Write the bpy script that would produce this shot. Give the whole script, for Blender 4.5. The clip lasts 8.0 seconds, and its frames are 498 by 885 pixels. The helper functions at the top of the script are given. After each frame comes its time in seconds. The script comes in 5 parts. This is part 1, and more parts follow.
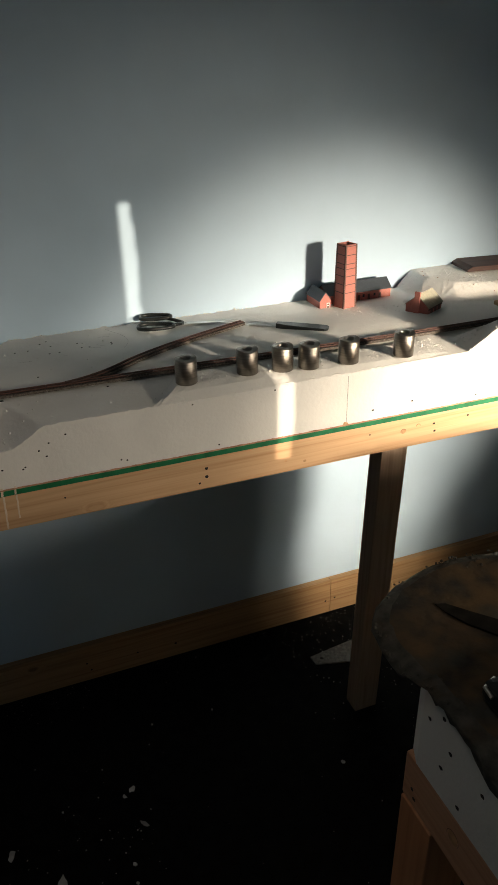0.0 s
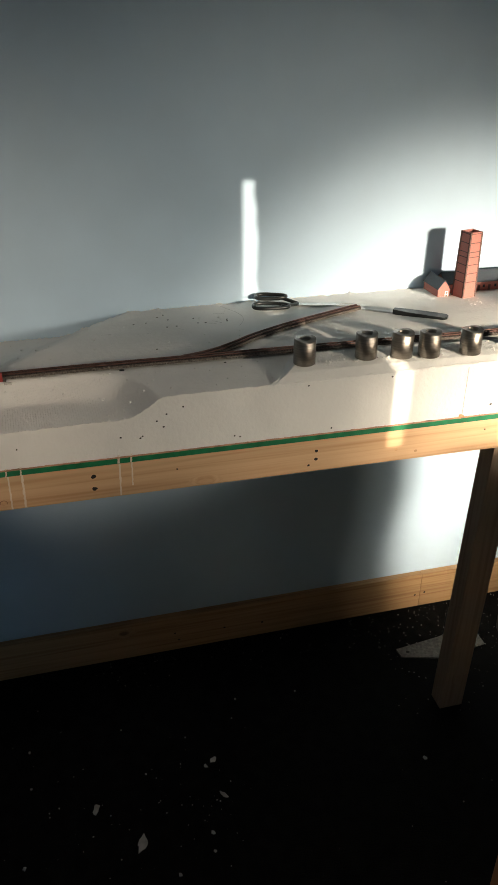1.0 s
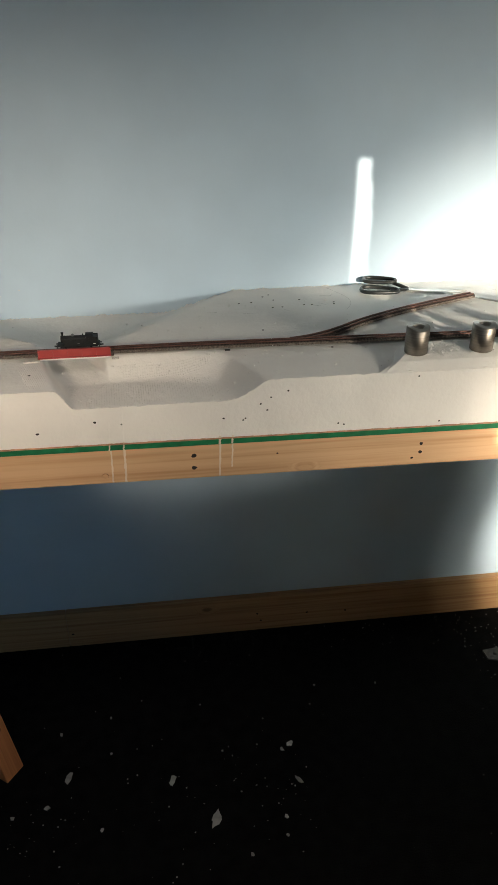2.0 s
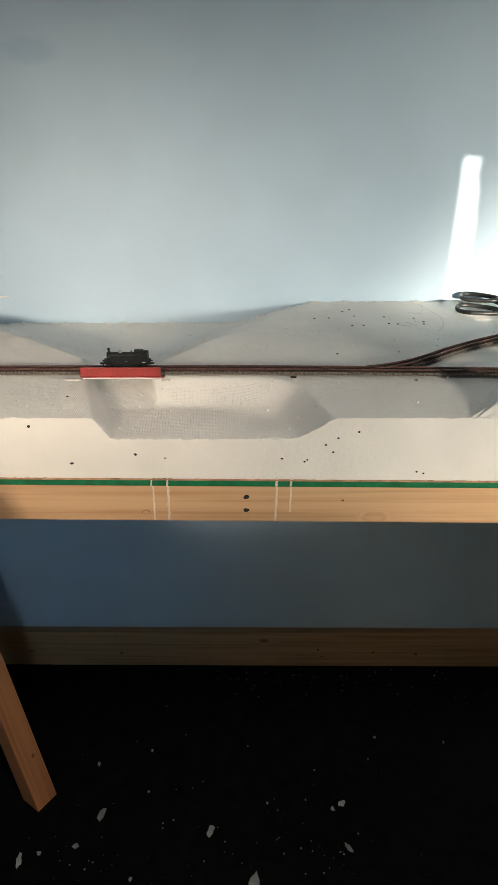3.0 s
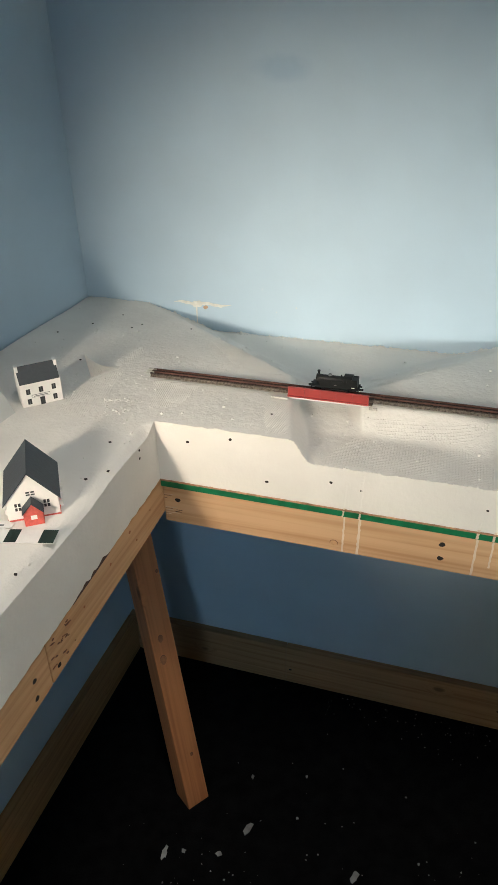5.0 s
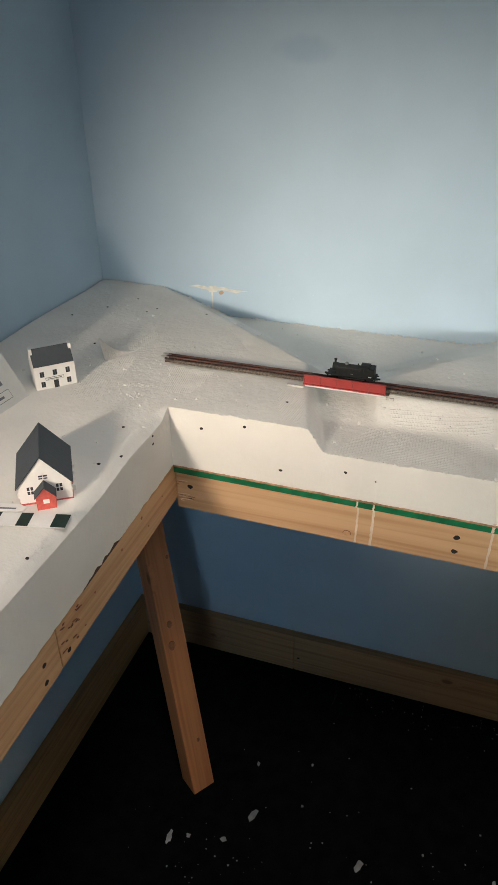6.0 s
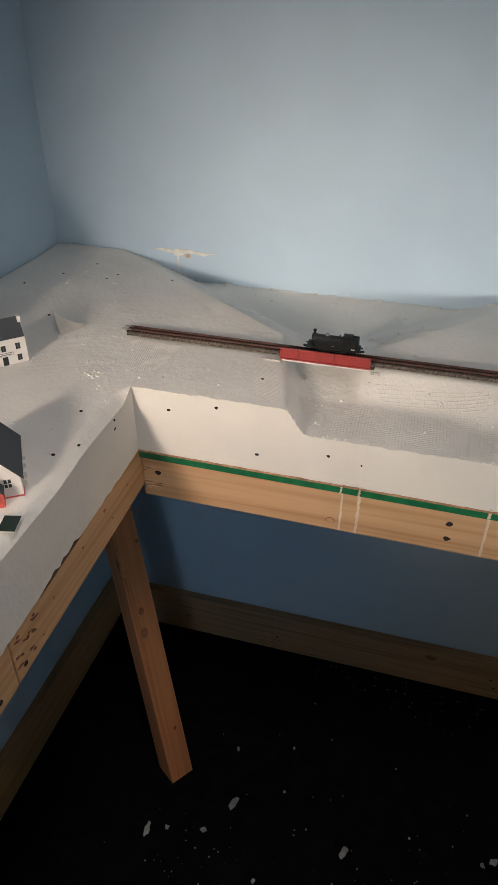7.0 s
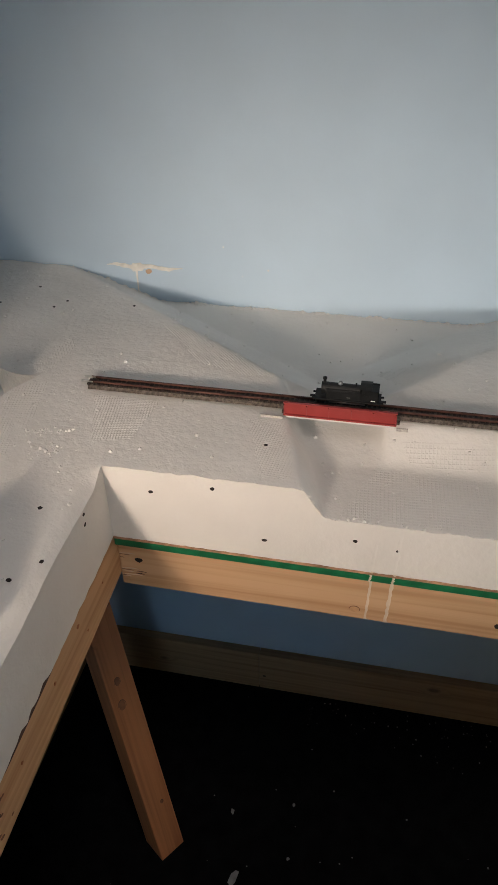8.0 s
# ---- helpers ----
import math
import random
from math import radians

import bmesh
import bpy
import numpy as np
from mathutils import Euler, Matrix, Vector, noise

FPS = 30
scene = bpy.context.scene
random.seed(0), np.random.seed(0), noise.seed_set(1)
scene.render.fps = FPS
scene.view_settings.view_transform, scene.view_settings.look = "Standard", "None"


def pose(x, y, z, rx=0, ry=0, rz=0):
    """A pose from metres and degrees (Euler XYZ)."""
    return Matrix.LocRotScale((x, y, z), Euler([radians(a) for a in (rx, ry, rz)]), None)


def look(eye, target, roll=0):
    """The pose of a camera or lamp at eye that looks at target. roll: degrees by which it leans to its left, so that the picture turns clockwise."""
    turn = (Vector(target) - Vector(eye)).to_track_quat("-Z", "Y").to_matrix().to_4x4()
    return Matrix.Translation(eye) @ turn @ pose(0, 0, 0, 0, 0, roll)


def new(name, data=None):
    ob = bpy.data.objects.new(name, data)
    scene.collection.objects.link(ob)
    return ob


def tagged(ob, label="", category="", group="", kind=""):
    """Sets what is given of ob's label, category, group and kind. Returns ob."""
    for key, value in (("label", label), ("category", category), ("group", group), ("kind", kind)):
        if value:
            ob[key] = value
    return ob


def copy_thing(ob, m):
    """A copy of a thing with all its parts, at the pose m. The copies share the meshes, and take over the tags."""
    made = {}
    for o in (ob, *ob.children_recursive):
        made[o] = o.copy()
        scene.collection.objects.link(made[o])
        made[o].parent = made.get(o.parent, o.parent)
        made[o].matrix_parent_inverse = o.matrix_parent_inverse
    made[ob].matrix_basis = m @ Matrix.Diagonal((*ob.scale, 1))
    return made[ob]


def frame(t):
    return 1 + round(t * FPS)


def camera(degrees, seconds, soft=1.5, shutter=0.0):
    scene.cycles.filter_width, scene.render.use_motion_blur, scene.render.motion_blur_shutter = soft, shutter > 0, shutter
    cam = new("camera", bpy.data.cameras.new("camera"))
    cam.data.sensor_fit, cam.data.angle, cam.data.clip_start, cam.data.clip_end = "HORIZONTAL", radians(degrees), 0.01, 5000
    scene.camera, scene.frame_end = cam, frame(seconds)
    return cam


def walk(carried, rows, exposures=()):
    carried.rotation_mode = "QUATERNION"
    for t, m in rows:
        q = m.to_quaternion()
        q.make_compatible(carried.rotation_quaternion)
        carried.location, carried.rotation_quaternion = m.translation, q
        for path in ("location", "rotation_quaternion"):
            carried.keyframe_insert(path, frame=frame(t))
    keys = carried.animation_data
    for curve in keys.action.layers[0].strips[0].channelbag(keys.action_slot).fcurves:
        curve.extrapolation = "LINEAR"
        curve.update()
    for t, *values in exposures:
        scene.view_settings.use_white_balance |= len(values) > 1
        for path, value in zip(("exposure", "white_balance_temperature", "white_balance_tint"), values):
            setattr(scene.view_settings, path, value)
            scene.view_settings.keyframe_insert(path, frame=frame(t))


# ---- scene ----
cam = camera(37.0, 8.0)
PATH = [
    (0, (0.831, -1.588, 1.534), (1.464, 0.061, 0.594), -1.0),
    (0.5, (0.803, -1.579, 1.531), (1.318, 0.102, 0.578), -0.7),
    (1, (0.778, -1.572, 1.528), (1.199, 0.123, 0.555), -0.2),
    (1.5, (0.76, -1.562, 1.527), (1.079, 0.142, 0.53), -0.1),
    (2, (0.746, -1.54, 1.527), (0.951, 0.166, 0.504), -0.2),
    (2.2, (0.748, -1.517, 1.524), (0.913, 0.189, 0.493), -0.2),
    (3.5, (0.826, -1.296, 1.51), (0.655, 0.394, 0.453), -0.9),
    (4, (0.828, -1.288, 1.512), (0.514, 0.385, 0.461), -1.3),
    (4.5, (0.812, -1.299, 1.512), (0.363, 0.352, 0.477), -1.7),
    (5, (0.793, -1.315, 1.515), (0.239, 0.314, 0.496), -1.8),
    (6.5, (0.78, -1.291, 1.501), (0.211, 0.29, 0.416), -1.2),
    (7, (0.753, -1.217, 1.483), (0.264, 0.353, 0.345), -0.9),
    (7.5, (0.679, -1.099, 1.47), (0.266, 0.46, 0.288), -0.9),
    (8, (0.635, -1.016, 1.472), (0.299, 0.542, 0.263), -1.1),
]
walk(cam, [(t, look(eye, target, roll)) for t, eye, target, roll in PATH],
     exposures=[(0, -0.30, 7280, 12), (0.5, -0.12, 7250, 12), (1, 0.17, 7120, 11), (1.5, 0.45, 7000, 10), (2, 0.78, 7000, 11), (3.5, 1.32, 6960, 10), (4, 1.34, 6900, 8),
                (5, 1.42, 6670, 7), (6.5, 1.11, 6740, 13), (8, 0.87, 6870, 17)])

# ---------------------------------------------------------------- light
SUN_WAY = Vector((-0.33, 1.0, -0.22)).normalized()

world = bpy.data.worlds.new("sky")
scene.world = world
world.use_nodes = True
wt = world.node_tree
sky = wt.nodes.new("ShaderNodeTexSky")
sky.sky_type = "NISHITA"
sky.sun_disc = False
sky.sun_elevation = math.asin(-SUN_WAY.z)
sky.sun_rotation = math.atan2(-SUN_WAY.x, -SUN_WAY.y)
wt.links.new(sky.outputs[0], wt.nodes["Background"].inputs[0])
wt.nodes["Background"].inputs[1].default_value = 0.12


def lamp(name, kind, matrix, energy, colour, **kw):
    data = bpy.data.lights.new(name, kind)
    data.energy, data.color = energy, colour
    if kind == "SUN":
        data.angle = radians(kw["angle"])
    else:
        data.shape, data.size, data.size_y = kw.get("shape", "RECTANGLE"), kw["size"], kw.get("size_y", kw["size"])
        data.spread = radians(kw.get("spread", 180))
    ob = new(name, data)
    ob.matrix_world = matrix
    return ob


lamp("sun", "SUN", look(-SUN_WAY * 6, (0, 0, 0)), 5.0, (1.0, 0.90, 0.76), angle=0.3)
# lamps added at the small window: soft sun pools and a wide fill
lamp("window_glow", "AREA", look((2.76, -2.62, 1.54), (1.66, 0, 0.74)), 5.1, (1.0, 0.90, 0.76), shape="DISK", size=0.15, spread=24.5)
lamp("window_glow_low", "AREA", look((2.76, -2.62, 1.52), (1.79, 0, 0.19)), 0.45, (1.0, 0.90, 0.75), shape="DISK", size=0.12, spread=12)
lamp("window_fill", "AREA", look((2.76, -2.62, 1.54), (1.22, 0, 0.62)), 2.6, (0.98, 0.93, 0.82), shape="DISK", size=0.4, spread=40)
# low daylight of the small window above the side bench
lamp("window_low_light", "AREA", look((0.04, -2.15, 1.60), (0.45, 0, 0.99)), 0.56, (1.0, 0.86, 0.71), size=0.24, size_y=0.24, spread=30)
# blue fill lamp added in front of the unseen large window's blind
lamp("blue_fill", "AREA", look((1.10, -2.64, 1.55), (1.25, 0, 1.25)), 0.53, (0.34, 0.64, 1.0), size=0.85, size_y=0.75)
# low blue and warm fill lamps added for the wall under the bench
lamp("low_blue_fill", "AREA", look((1.08, -2.64, 0.55), (0.30, 0, 0.34)), 0.056, (0.48, 0.74, 1.0), size=0.2, size_y=0.4, spread=26)
lamp("low_warm_fill", "AREA", look((1.02, -2.64, 0.50), (1.14, 0, 0.34)), 0.030, (1.0, 0.95, 0.74), size=0.35, size_y=0.3, spread=27)
# fill lamp added below the ceiling for the bench tops and leg
lamp("ceiling_fill", "AREA", look((0.72, -1.0, 2.27), (0.28, -0.85, 0)), 0.86, (0.98, 0.92, 0.87), size=0.4, size_y=0.4, spread=80)


# ---------------------------------------------------------------- materials
def material(name, colour, rough=0.6, metal=0.0, vary=0.12, scale=40.0, bump=0.15, bump_scale=300.0, tint=None, spec=0.5, stretch=(1, 1, 1),
             stain=0.0, stain_scale=5.0, stain_colour=None, random_shade=0.0):
    """A plain surface: its colour, varied at two scales, with fine relief and uneven gloss."""
    mat = bpy.data.materials.new(name)
    mat.use_nodes = True
    nt = mat.node_tree
    bsdf = nt.nodes["Principled BSDF"]
    coord = nt.nodes.new("ShaderNodeTexCoord")
    mapping = nt.nodes.new("ShaderNodeMapping")
    mapping.inputs["Scale"].default_value = stretch
    nt.links.new(coord.outputs["Object"], mapping.inputs[0])
    big = nt.nodes.new("ShaderNodeTexNoise")
    big.inputs["Scale"].default_value, big.inputs["Detail"].default_value = scale, 6.0
    nt.links.new(mapping.outputs[0], big.inputs["Vector"])
    ramp = nt.nodes.new("ShaderNodeValToRGB")
    dark = [c * (1 - vary) for c in (tint or colour)]
    light = [min(1.0, c * (1 + vary)) for c in colour]
    ramp.color_ramp.elements[0].position, ramp.color_ramp.elements[1].position = 0.35, 0.65
    ramp.color_ramp.elements[0].color, ramp.color_ramp.elements[1].color = (*dark, 1), (*light, 1)
    nt.links.new(big.outputs["Fac"], ramp.inputs[0])
    out = ramp.outputs[0]
    if stain:
        st = nt.nodes.new("ShaderNodeTexNoise")
        st.inputs["Scale"].default_value, st.inputs["Detail"].default_value = stain_scale, 4.0
        nt.links.new(coord.outputs["Object"], st.inputs["Vector"])
        sr = nt.nodes.new("ShaderNodeMapRange")
        sr.inputs[1].default_value, sr.inputs[2].default_value, sr.inputs[4].default_value = 0.5, 0.7, stain
        nt.links.new(st.outputs["Fac"], sr.inputs[0])
        mix = nt.nodes.new("ShaderNodeMix")
        mix.data_type = "RGBA"
        mix.inputs[7].default_value = (*(stain_colour or [c * 0.6 for c in colour]), 1)
        nt.links.new(sr.outputs[0], mix.inputs[0])
        nt.links.new(out, mix.inputs[6])
        out = mix.outputs[2]
    if random_shade:
        info = nt.nodes.new("ShaderNodeObjectInfo")
        hsv = nt.nodes.new("ShaderNodeHueSaturation")
        rr = nt.nodes.new("ShaderNodeMapRange")
        rr.inputs[3].default_value, rr.inputs[4].default_value = 1 - random_shade, 1 + random_shade
        nt.links.new(info.outputs["Random"], rr.inputs[0])
        nt.links.new(rr.outputs[0], hsv.inputs["Value"])
        nt.links.new(out, hsv.inputs["Color"])
        out = hsv.outputs[0]
    nt.links.new(out, bsdf.inputs["Base Color"])
    bsdf.inputs["Roughness"].default_value, bsdf.inputs["Metallic"].default_value = rough, metal
    bsdf.inputs["Specular IOR Level"].default_value = spec
    fine = nt.nodes.new("ShaderNodeTexNoise")
    fine.inputs["Scale"].default_value, fine.inputs["Detail"].default_value = bump_scale, 4.0
    nt.links.new(mapping.outputs[0], fine.inputs["Vector"])
    bm_node = nt.nodes.new("ShaderNodeBump")
    bm_node.inputs["Strength"].default_value, bm_node.inputs["Distance"].default_value = bump, 0.002
    nt.links.new(fine.outputs["Fac"], bm_node.inputs["Height"])
    nt.links.new(bm_node.outputs[0], bsdf.inputs["Normal"])
    return mat


def pine(name, axis, colour, dark, way=None):
    """Planed softwood: long growth-ring streaks along one axis, a few knots, fine fibre."""
    mat = bpy.data.materials.new(name)
    mat.use_nodes = True
    nt = mat.node_tree
    bsdf = nt.nodes["Principled BSDF"]
    coord = nt.nodes.new("ShaderNodeMapping")
    if way is not None:
        coord.inputs["Rotation"].default_value = Vector(way).rotation_difference(Vector((0, 0, 1))).to_euler()
    nt.links.new(nt.nodes.new("ShaderNodeTexCoord").outputs["Object"], coord.inputs[0])
    stretch = [42.0, 42.0, 42.0]
    stretch[axis] = 0.9
    mp = nt.nodes.new("ShaderNodeMapping")
    mp.inputs["Scale"].default_value = stretch
    nt.links.new(coord.outputs[0], mp.inputs[0])
    # knots pull the grain round them
    knots = nt.nodes.new("ShaderNodeTexVoronoi")
    knots.inputs["Scale"].default_value = 9.0
    kmap = nt.nodes.new("ShaderNodeMapping")
    ks = [1.0, 1.0, 1.0]
    ks[axis] = 0.55
    kmap.inputs["Scale"].default_value = ks
    nt.links.new(coord.outputs[0], kmap.inputs[0])
    nt.links.new(kmap.outputs[0], knots.inputs["Vector"])
    pull = nt.nodes.new("ShaderNodeMapRange")
    pull.inputs[1].default_value, pull.inputs[2].default_value, pull.inputs[3].default_value, pull.inputs[4].default_value = 0.0, 0.18, 0.8, 0.0
    nt.links.new(knots.outputs["Distance"], pull.inputs[0])
    add = nt.nodes.new("ShaderNodeVectorMath")
    add.operation = "ADD"
    nt.links.new(mp.outputs[0], add.inputs[0])
    nt.links.new(pull.outputs[0], add.inputs[1])
    grain = nt.nodes.new("ShaderNodeTexNoise")
    grain.inputs["Scale"].default_value, grain.inputs["Detail"].default_value, grain.inputs["Distortion"].default_value = 3.2, 5.0, 0.35
    nt.links.new(add.outputs[0], grain.inputs["Vector"])
    ramp = nt.nodes.new("ShaderNodeValToRGB")
    e = ramp.color_ramp.elements
    e[0].position, e[0].color = 0.30, (*dark, 1)
    e[1].position, e[1].color = 0.62, (*colour, 1)
    mid = e.new(0.47)
    mid.color = (*[0.35 * a + 0.65 * b for a, b in zip(dark, colour)], 1)
    nt.links.new(grain.outputs["Fac"], ramp.inputs[0])
    kr = nt.nodes.new("ShaderNodeMapRange")
    kr.inputs[1].default_value, kr.inputs[2].default_value, kr.inputs[3].default_value, kr.inputs[4].default_value = 0.04, 0.085, 0.85, 0.0
    nt.links.new(knots.outputs["Distance"], kr.inputs[0])
    mix = nt.nodes.new("ShaderNodeMix")
    mix.data_type = "RGBA"
    mix.inputs[7].default_value = (*[c * 0.45 for c in dark], 1)
    nt.links.new(kr.outputs[0], mix.inputs[0])
    nt.links.new(ramp.outputs[0], mix.inputs[6])
    nt.links.new(mix.outputs[2], bsdf.inputs["Base Color"])
    bsdf.inputs["Roughness"].default_value = 0.55
    bsdf.inputs["Specular IOR Level"].default_value = 0.35
    bump = nt.nodes.new("ShaderNodeBump")
    bump.inputs["Strength"].default_value, bump.inputs["Distance"].default_value = 0.25, 0.001
    nt.links.new(grain.outputs["Fac"], bump.inputs["Height"])
    nt.links.new(bump.outputs[0], bsdf.inputs["Normal"])
    return mat


def foam_material(name, colour, relief):
    """White expanded foam skimmed with plaster: fine bead relief and soft lumps."""
    mat = bpy.data.materials.new(name)
    mat.use_nodes = True
    nt = mat.node_tree
    bsdf = nt.nodes["Principled BSDF"]
    coord = nt.nodes.new("ShaderNodeTexCoord")
    n1 = nt.nodes.new("ShaderNodeTexNoise")
    n1.inputs["Scale"].default_value, n1.inputs["Detail"].default_value = 7.0, 6.0
    nt.links.new(coord.outputs["Object"], n1.inputs["Vector"])
    ramp = nt.nodes.new("ShaderNodeValToRGB")
    e = ramp.color_ramp.elements
    e[0].position, e[0].color = 0.3, (*[c * 0.87 for c in colour], 1)
    e[1].position, e[1].color = 0.7, (*colour, 1)
    nt.links.new(n1.outputs["Fac"], ramp.inputs[0])
    nt.links.new(ramp.outputs[0], bsdf.inputs["Base Color"])
    bsdf.inputs["Roughness"].default_value = 0.75
    bsdf.inputs["Specular IOR Level"].default_value = 0.25
    beads = nt.nodes.new("ShaderNodeTexVoronoi")
    beads.inputs["Scale"].default_value = 420.0
    nt.links.new(coord.outputs["Object"], beads.inputs["Vector"])
    n2 = nt.nodes.new("ShaderNodeTexNoise")
    n2.inputs["Scale"].default_value, n2.inputs["Detail"].default_value = 130.0, 3.5
    nt.links.new(coord.outputs["Object"], n2.inputs["Vector"])
    b1 = nt.nodes.new("ShaderNodeBump")
    b1.inputs["Strength"].default_value, b1.inputs["Distance"].default_value = 0.10 * relief, 0.0015
    nt.links.new(beads.outputs["Distance"], b1.inputs["Height"])
    b2 = nt.nodes.new("ShaderNodeBump")
    b2.inputs["Strength"].default_value, b2.inputs["Distance"].default_value = 0.28 * relief, 0.004
    nt.links.new(n2.outputs["Fac"], b2.inputs["Height"])
    nt.links.new(b1.outputs[0], b2.inputs["Normal"])
    nt.links.new(b2.outputs[0], bsdf.inputs["Normal"])
    return mat


WALL = material("pale_blue_emulsion", (0.45, 0.588, 0.71), rough=0.55, vary=0.03, scale=6.0, bump=0.10, bump_scale=90.0, spec=0.3)
def smudge(mat, centre, size, strength):
    """A faint darker smear in the paint, with a soft uneven outline."""
    nt = mat.node_tree
    bsdf = nt.nodes["Principled BSDF"]
    was = bsdf.inputs["Base Color"].links[0].from_socket
    coord, mp = nt.nodes.new("ShaderNodeTexCoord"), nt.nodes.new("ShaderNodeMapping")
    mp.vector_type = "POINT"
    mp.inputs["Location"].default_value = [-c / k for c, k in zip(centre, size)]
    mp.inputs["Scale"].default_value = [1 / k for k in size]
    nz = nt.nodes.new("ShaderNodeTexNoise")
    nz.inputs["Scale"].default_value = 25.0
    nt.links.new(coord.outputs["Object"], nz.inputs["Vector"])
    nt.links.new(coord.outputs["Object"], mp.inputs[0])
    ln, ad, mr = nt.nodes.new("ShaderNodeVectorMath"), nt.nodes.new("ShaderNodeMath"), nt.nodes.new("ShaderNodeMapRange")
    ln.operation, ad.operation = "LENGTH", "ADD"
    nt.links.new(mp.outputs[0], ln.inputs[0])
    nt.links.new(ln.outputs["Value"], ad.inputs[0])
    nt.links.new(nz.outputs["Fac"], ad.inputs[1])
    mr.inputs[1].default_value, mr.inputs[2].default_value, mr.inputs[3].default_value, mr.inputs[4].default_value = 1.0, 1.7, strength, 0.0
    nt.links.new(ad.outputs[0], mr.inputs[0])
    mix = nt.nodes.new("ShaderNodeMix")
    mix.data_type = "RGBA"
    mix.inputs[7].default_value = (0.30, 0.45, 0.62, 1)
    nt.links.new(mr.outputs[0], mix.inputs[0])
    nt.links.new(was, mix.inputs[6])
    nt.links.new(mix.outputs[2], bsdf.inputs["Base Color"])


smudge(WALL, (0.425, 0.0, 1.42), (0.045, 0.2, 0.022), 0.35)
WALL_OTHER = material("pale_emulsion", (0.56, 0.66, 0.74), rough=0.6, vary=0.03, scale=6.0)
CEIL = material("ceiling_paint", (0.75, 0.76, 0.76), vary=0.03)
FLOOR = material("black_rubber_floor", (0.0055, 0.0055, 0.0055), rough=0.95, vary=0.35, scale=30.0, bump=0.5, bump_scale=260.0, spec=0.06)
PINE_X = pine("pine_along_x", 0, (0.63, 0.40, 0.23), (0.50, 0.28, 0.14))
PINE_Y = pine("pine_along_y", 1, (0.62, 0.375, 0.205), (0.46, 0.24, 0.11))
PINE_Z = pine("pine_upright", 2, (0.56, 0.26, 0.125), (0.43, 0.175, 0.075))
PINE_PEN = pine("reddish_pine", 1, (0.60, 0.33, 0.20), (0.46, 0.22, 0.115))
PINE_LEAN = pine("pine_leaning", 2, (0.70, 0.27, 0.105), (0.55, 0.19, 0.07), (-0.24, 0.24, 1))
PINE_DULL = pine("dull_pine_upright", 2, (0.50, 0.365, 0.265), (0.38, 0.26, 0.18))
SKIRT = pine("stained_pine_board", 0, (0.43, 0.265, 0.135), (0.29, 0.155, 0.07))
SKIRT_Y = pine("stained_pine_board_west", 1, (0.44, 0.25, 0.11), (0.27, 0.13, 0.05))
FOAM = foam_material("plastered_foam", (0.83, 0.81, 0.77), 0.95)
FOAM_FACE = foam_material("cut_foam", (0.82, 0.80, 0.76), 0.75)
FOAM_ROUGH = foam_material("rough_plaster", (0.80, 0.785, 0.75), 1.3)
GREEN = material("green_paint", (0.004, 0.15, 0.06), rough=0.5, vary=0.2, scale=60.0)
# near-black that takes the place of shade inside small holes
HOLE_SHADE = material("hole_shade", (0.018, 0.014, 0.012), rough=0.9, vary=0.3)
GLUE = material("dried_filler", (0.70, 0.58, 0.46), rough=0.5, vary=0.08)
PATCH = material("bare_plaster_patch", (0.70, 0.695, 0.67), rough=0.8, vary=0.12, scale=80.0)
RUST = material("rusty_rail", (0.102, 0.047, 0.036), rough=0.45, metal=0.3, vary=0.35, scale=90.0)
SLEEPER = material("brown_sleeper", (0.032, 0.022, 0.019), rough=0.6, vary=0.4, scale=120.0, random_shade=0.25)
BALLAST = material("track_underlay", (0.105, 0.087, 0.072), rough=0.9, vary=0.6, scale=300.0)
BRIDGE_RED = material("red_plastic", (0.33, 0.043, 0.040), rough=0.42, vary=0.08)
LOCO = material("satin_black", (0.011, 0.013, 0.014), rough=0.5, spec=0.3, vary=0.25, scale=150.0)
LOCO_TRIM = material("grey_trim", (0.18, 0.18, 0.18), rough=0.4, vary=0.2)
WHITE_INK = material("white_ink", (0.75, 0.75, 0.72), rough=0.6, vary=0.05)
STEEL = material("machined_steel", (0.29, 0.26, 0.228), rough=0.36, metal=1.0, vary=0.16, scale=16.0, stretch=(1, 1, 34), bump=0.22, bump_scale=60.0,
                 stain=0.25, stain_scale=70.0, stain_colour=(0.24, 0.19, 0.145))
BLACK = material("black_plastic", (0.012, 0.014, 0.014), rough=0.32, vary=0.2, spec=0.35)
BLADE = material("steel_blade", (0.62, 0.61, 0.58), rough=0.28, metal=1.0, vary=0.1)
BRICK = material("printed_brick", (0.43, 0.155, 0.125), rough=0.85, vary=0.07, scale=420.0)
BRICK_DARK = material("printed_quoin", (0.12, 0.065, 0.055), rough=0.8, vary=0.25, scale=300.0)
SLATE = material("grey_slate_card", (0.045, 0.055, 0.066), rough=0.6, vary=0.06, scale=200.0)
KHAKI = material("khaki_card", (0.37, 0.35, 0.27), rough=0.8, vary=0.12, scale=160.0)
CARD_WHITE = material("white_card", (0.82, 0.81, 0.79), rough=0.75, vary=0.03)
CARD_DARK = material("black_print", (0.03, 0.035, 0.04), rough=0.7, vary=0.2)
CARD_RED = material("red_print", (0.60, 0.11, 0.09), rough=0.75, vary=0.12, scale=250.0)
CARD_GREEN = material("dark_green_print", (0.007, 0.026, 0.021), rough=0.7, vary=0.2)
PAPER = material("greyish_paper", (0.66, 0.67, 0.65), rough=0.7, vary=0.03)
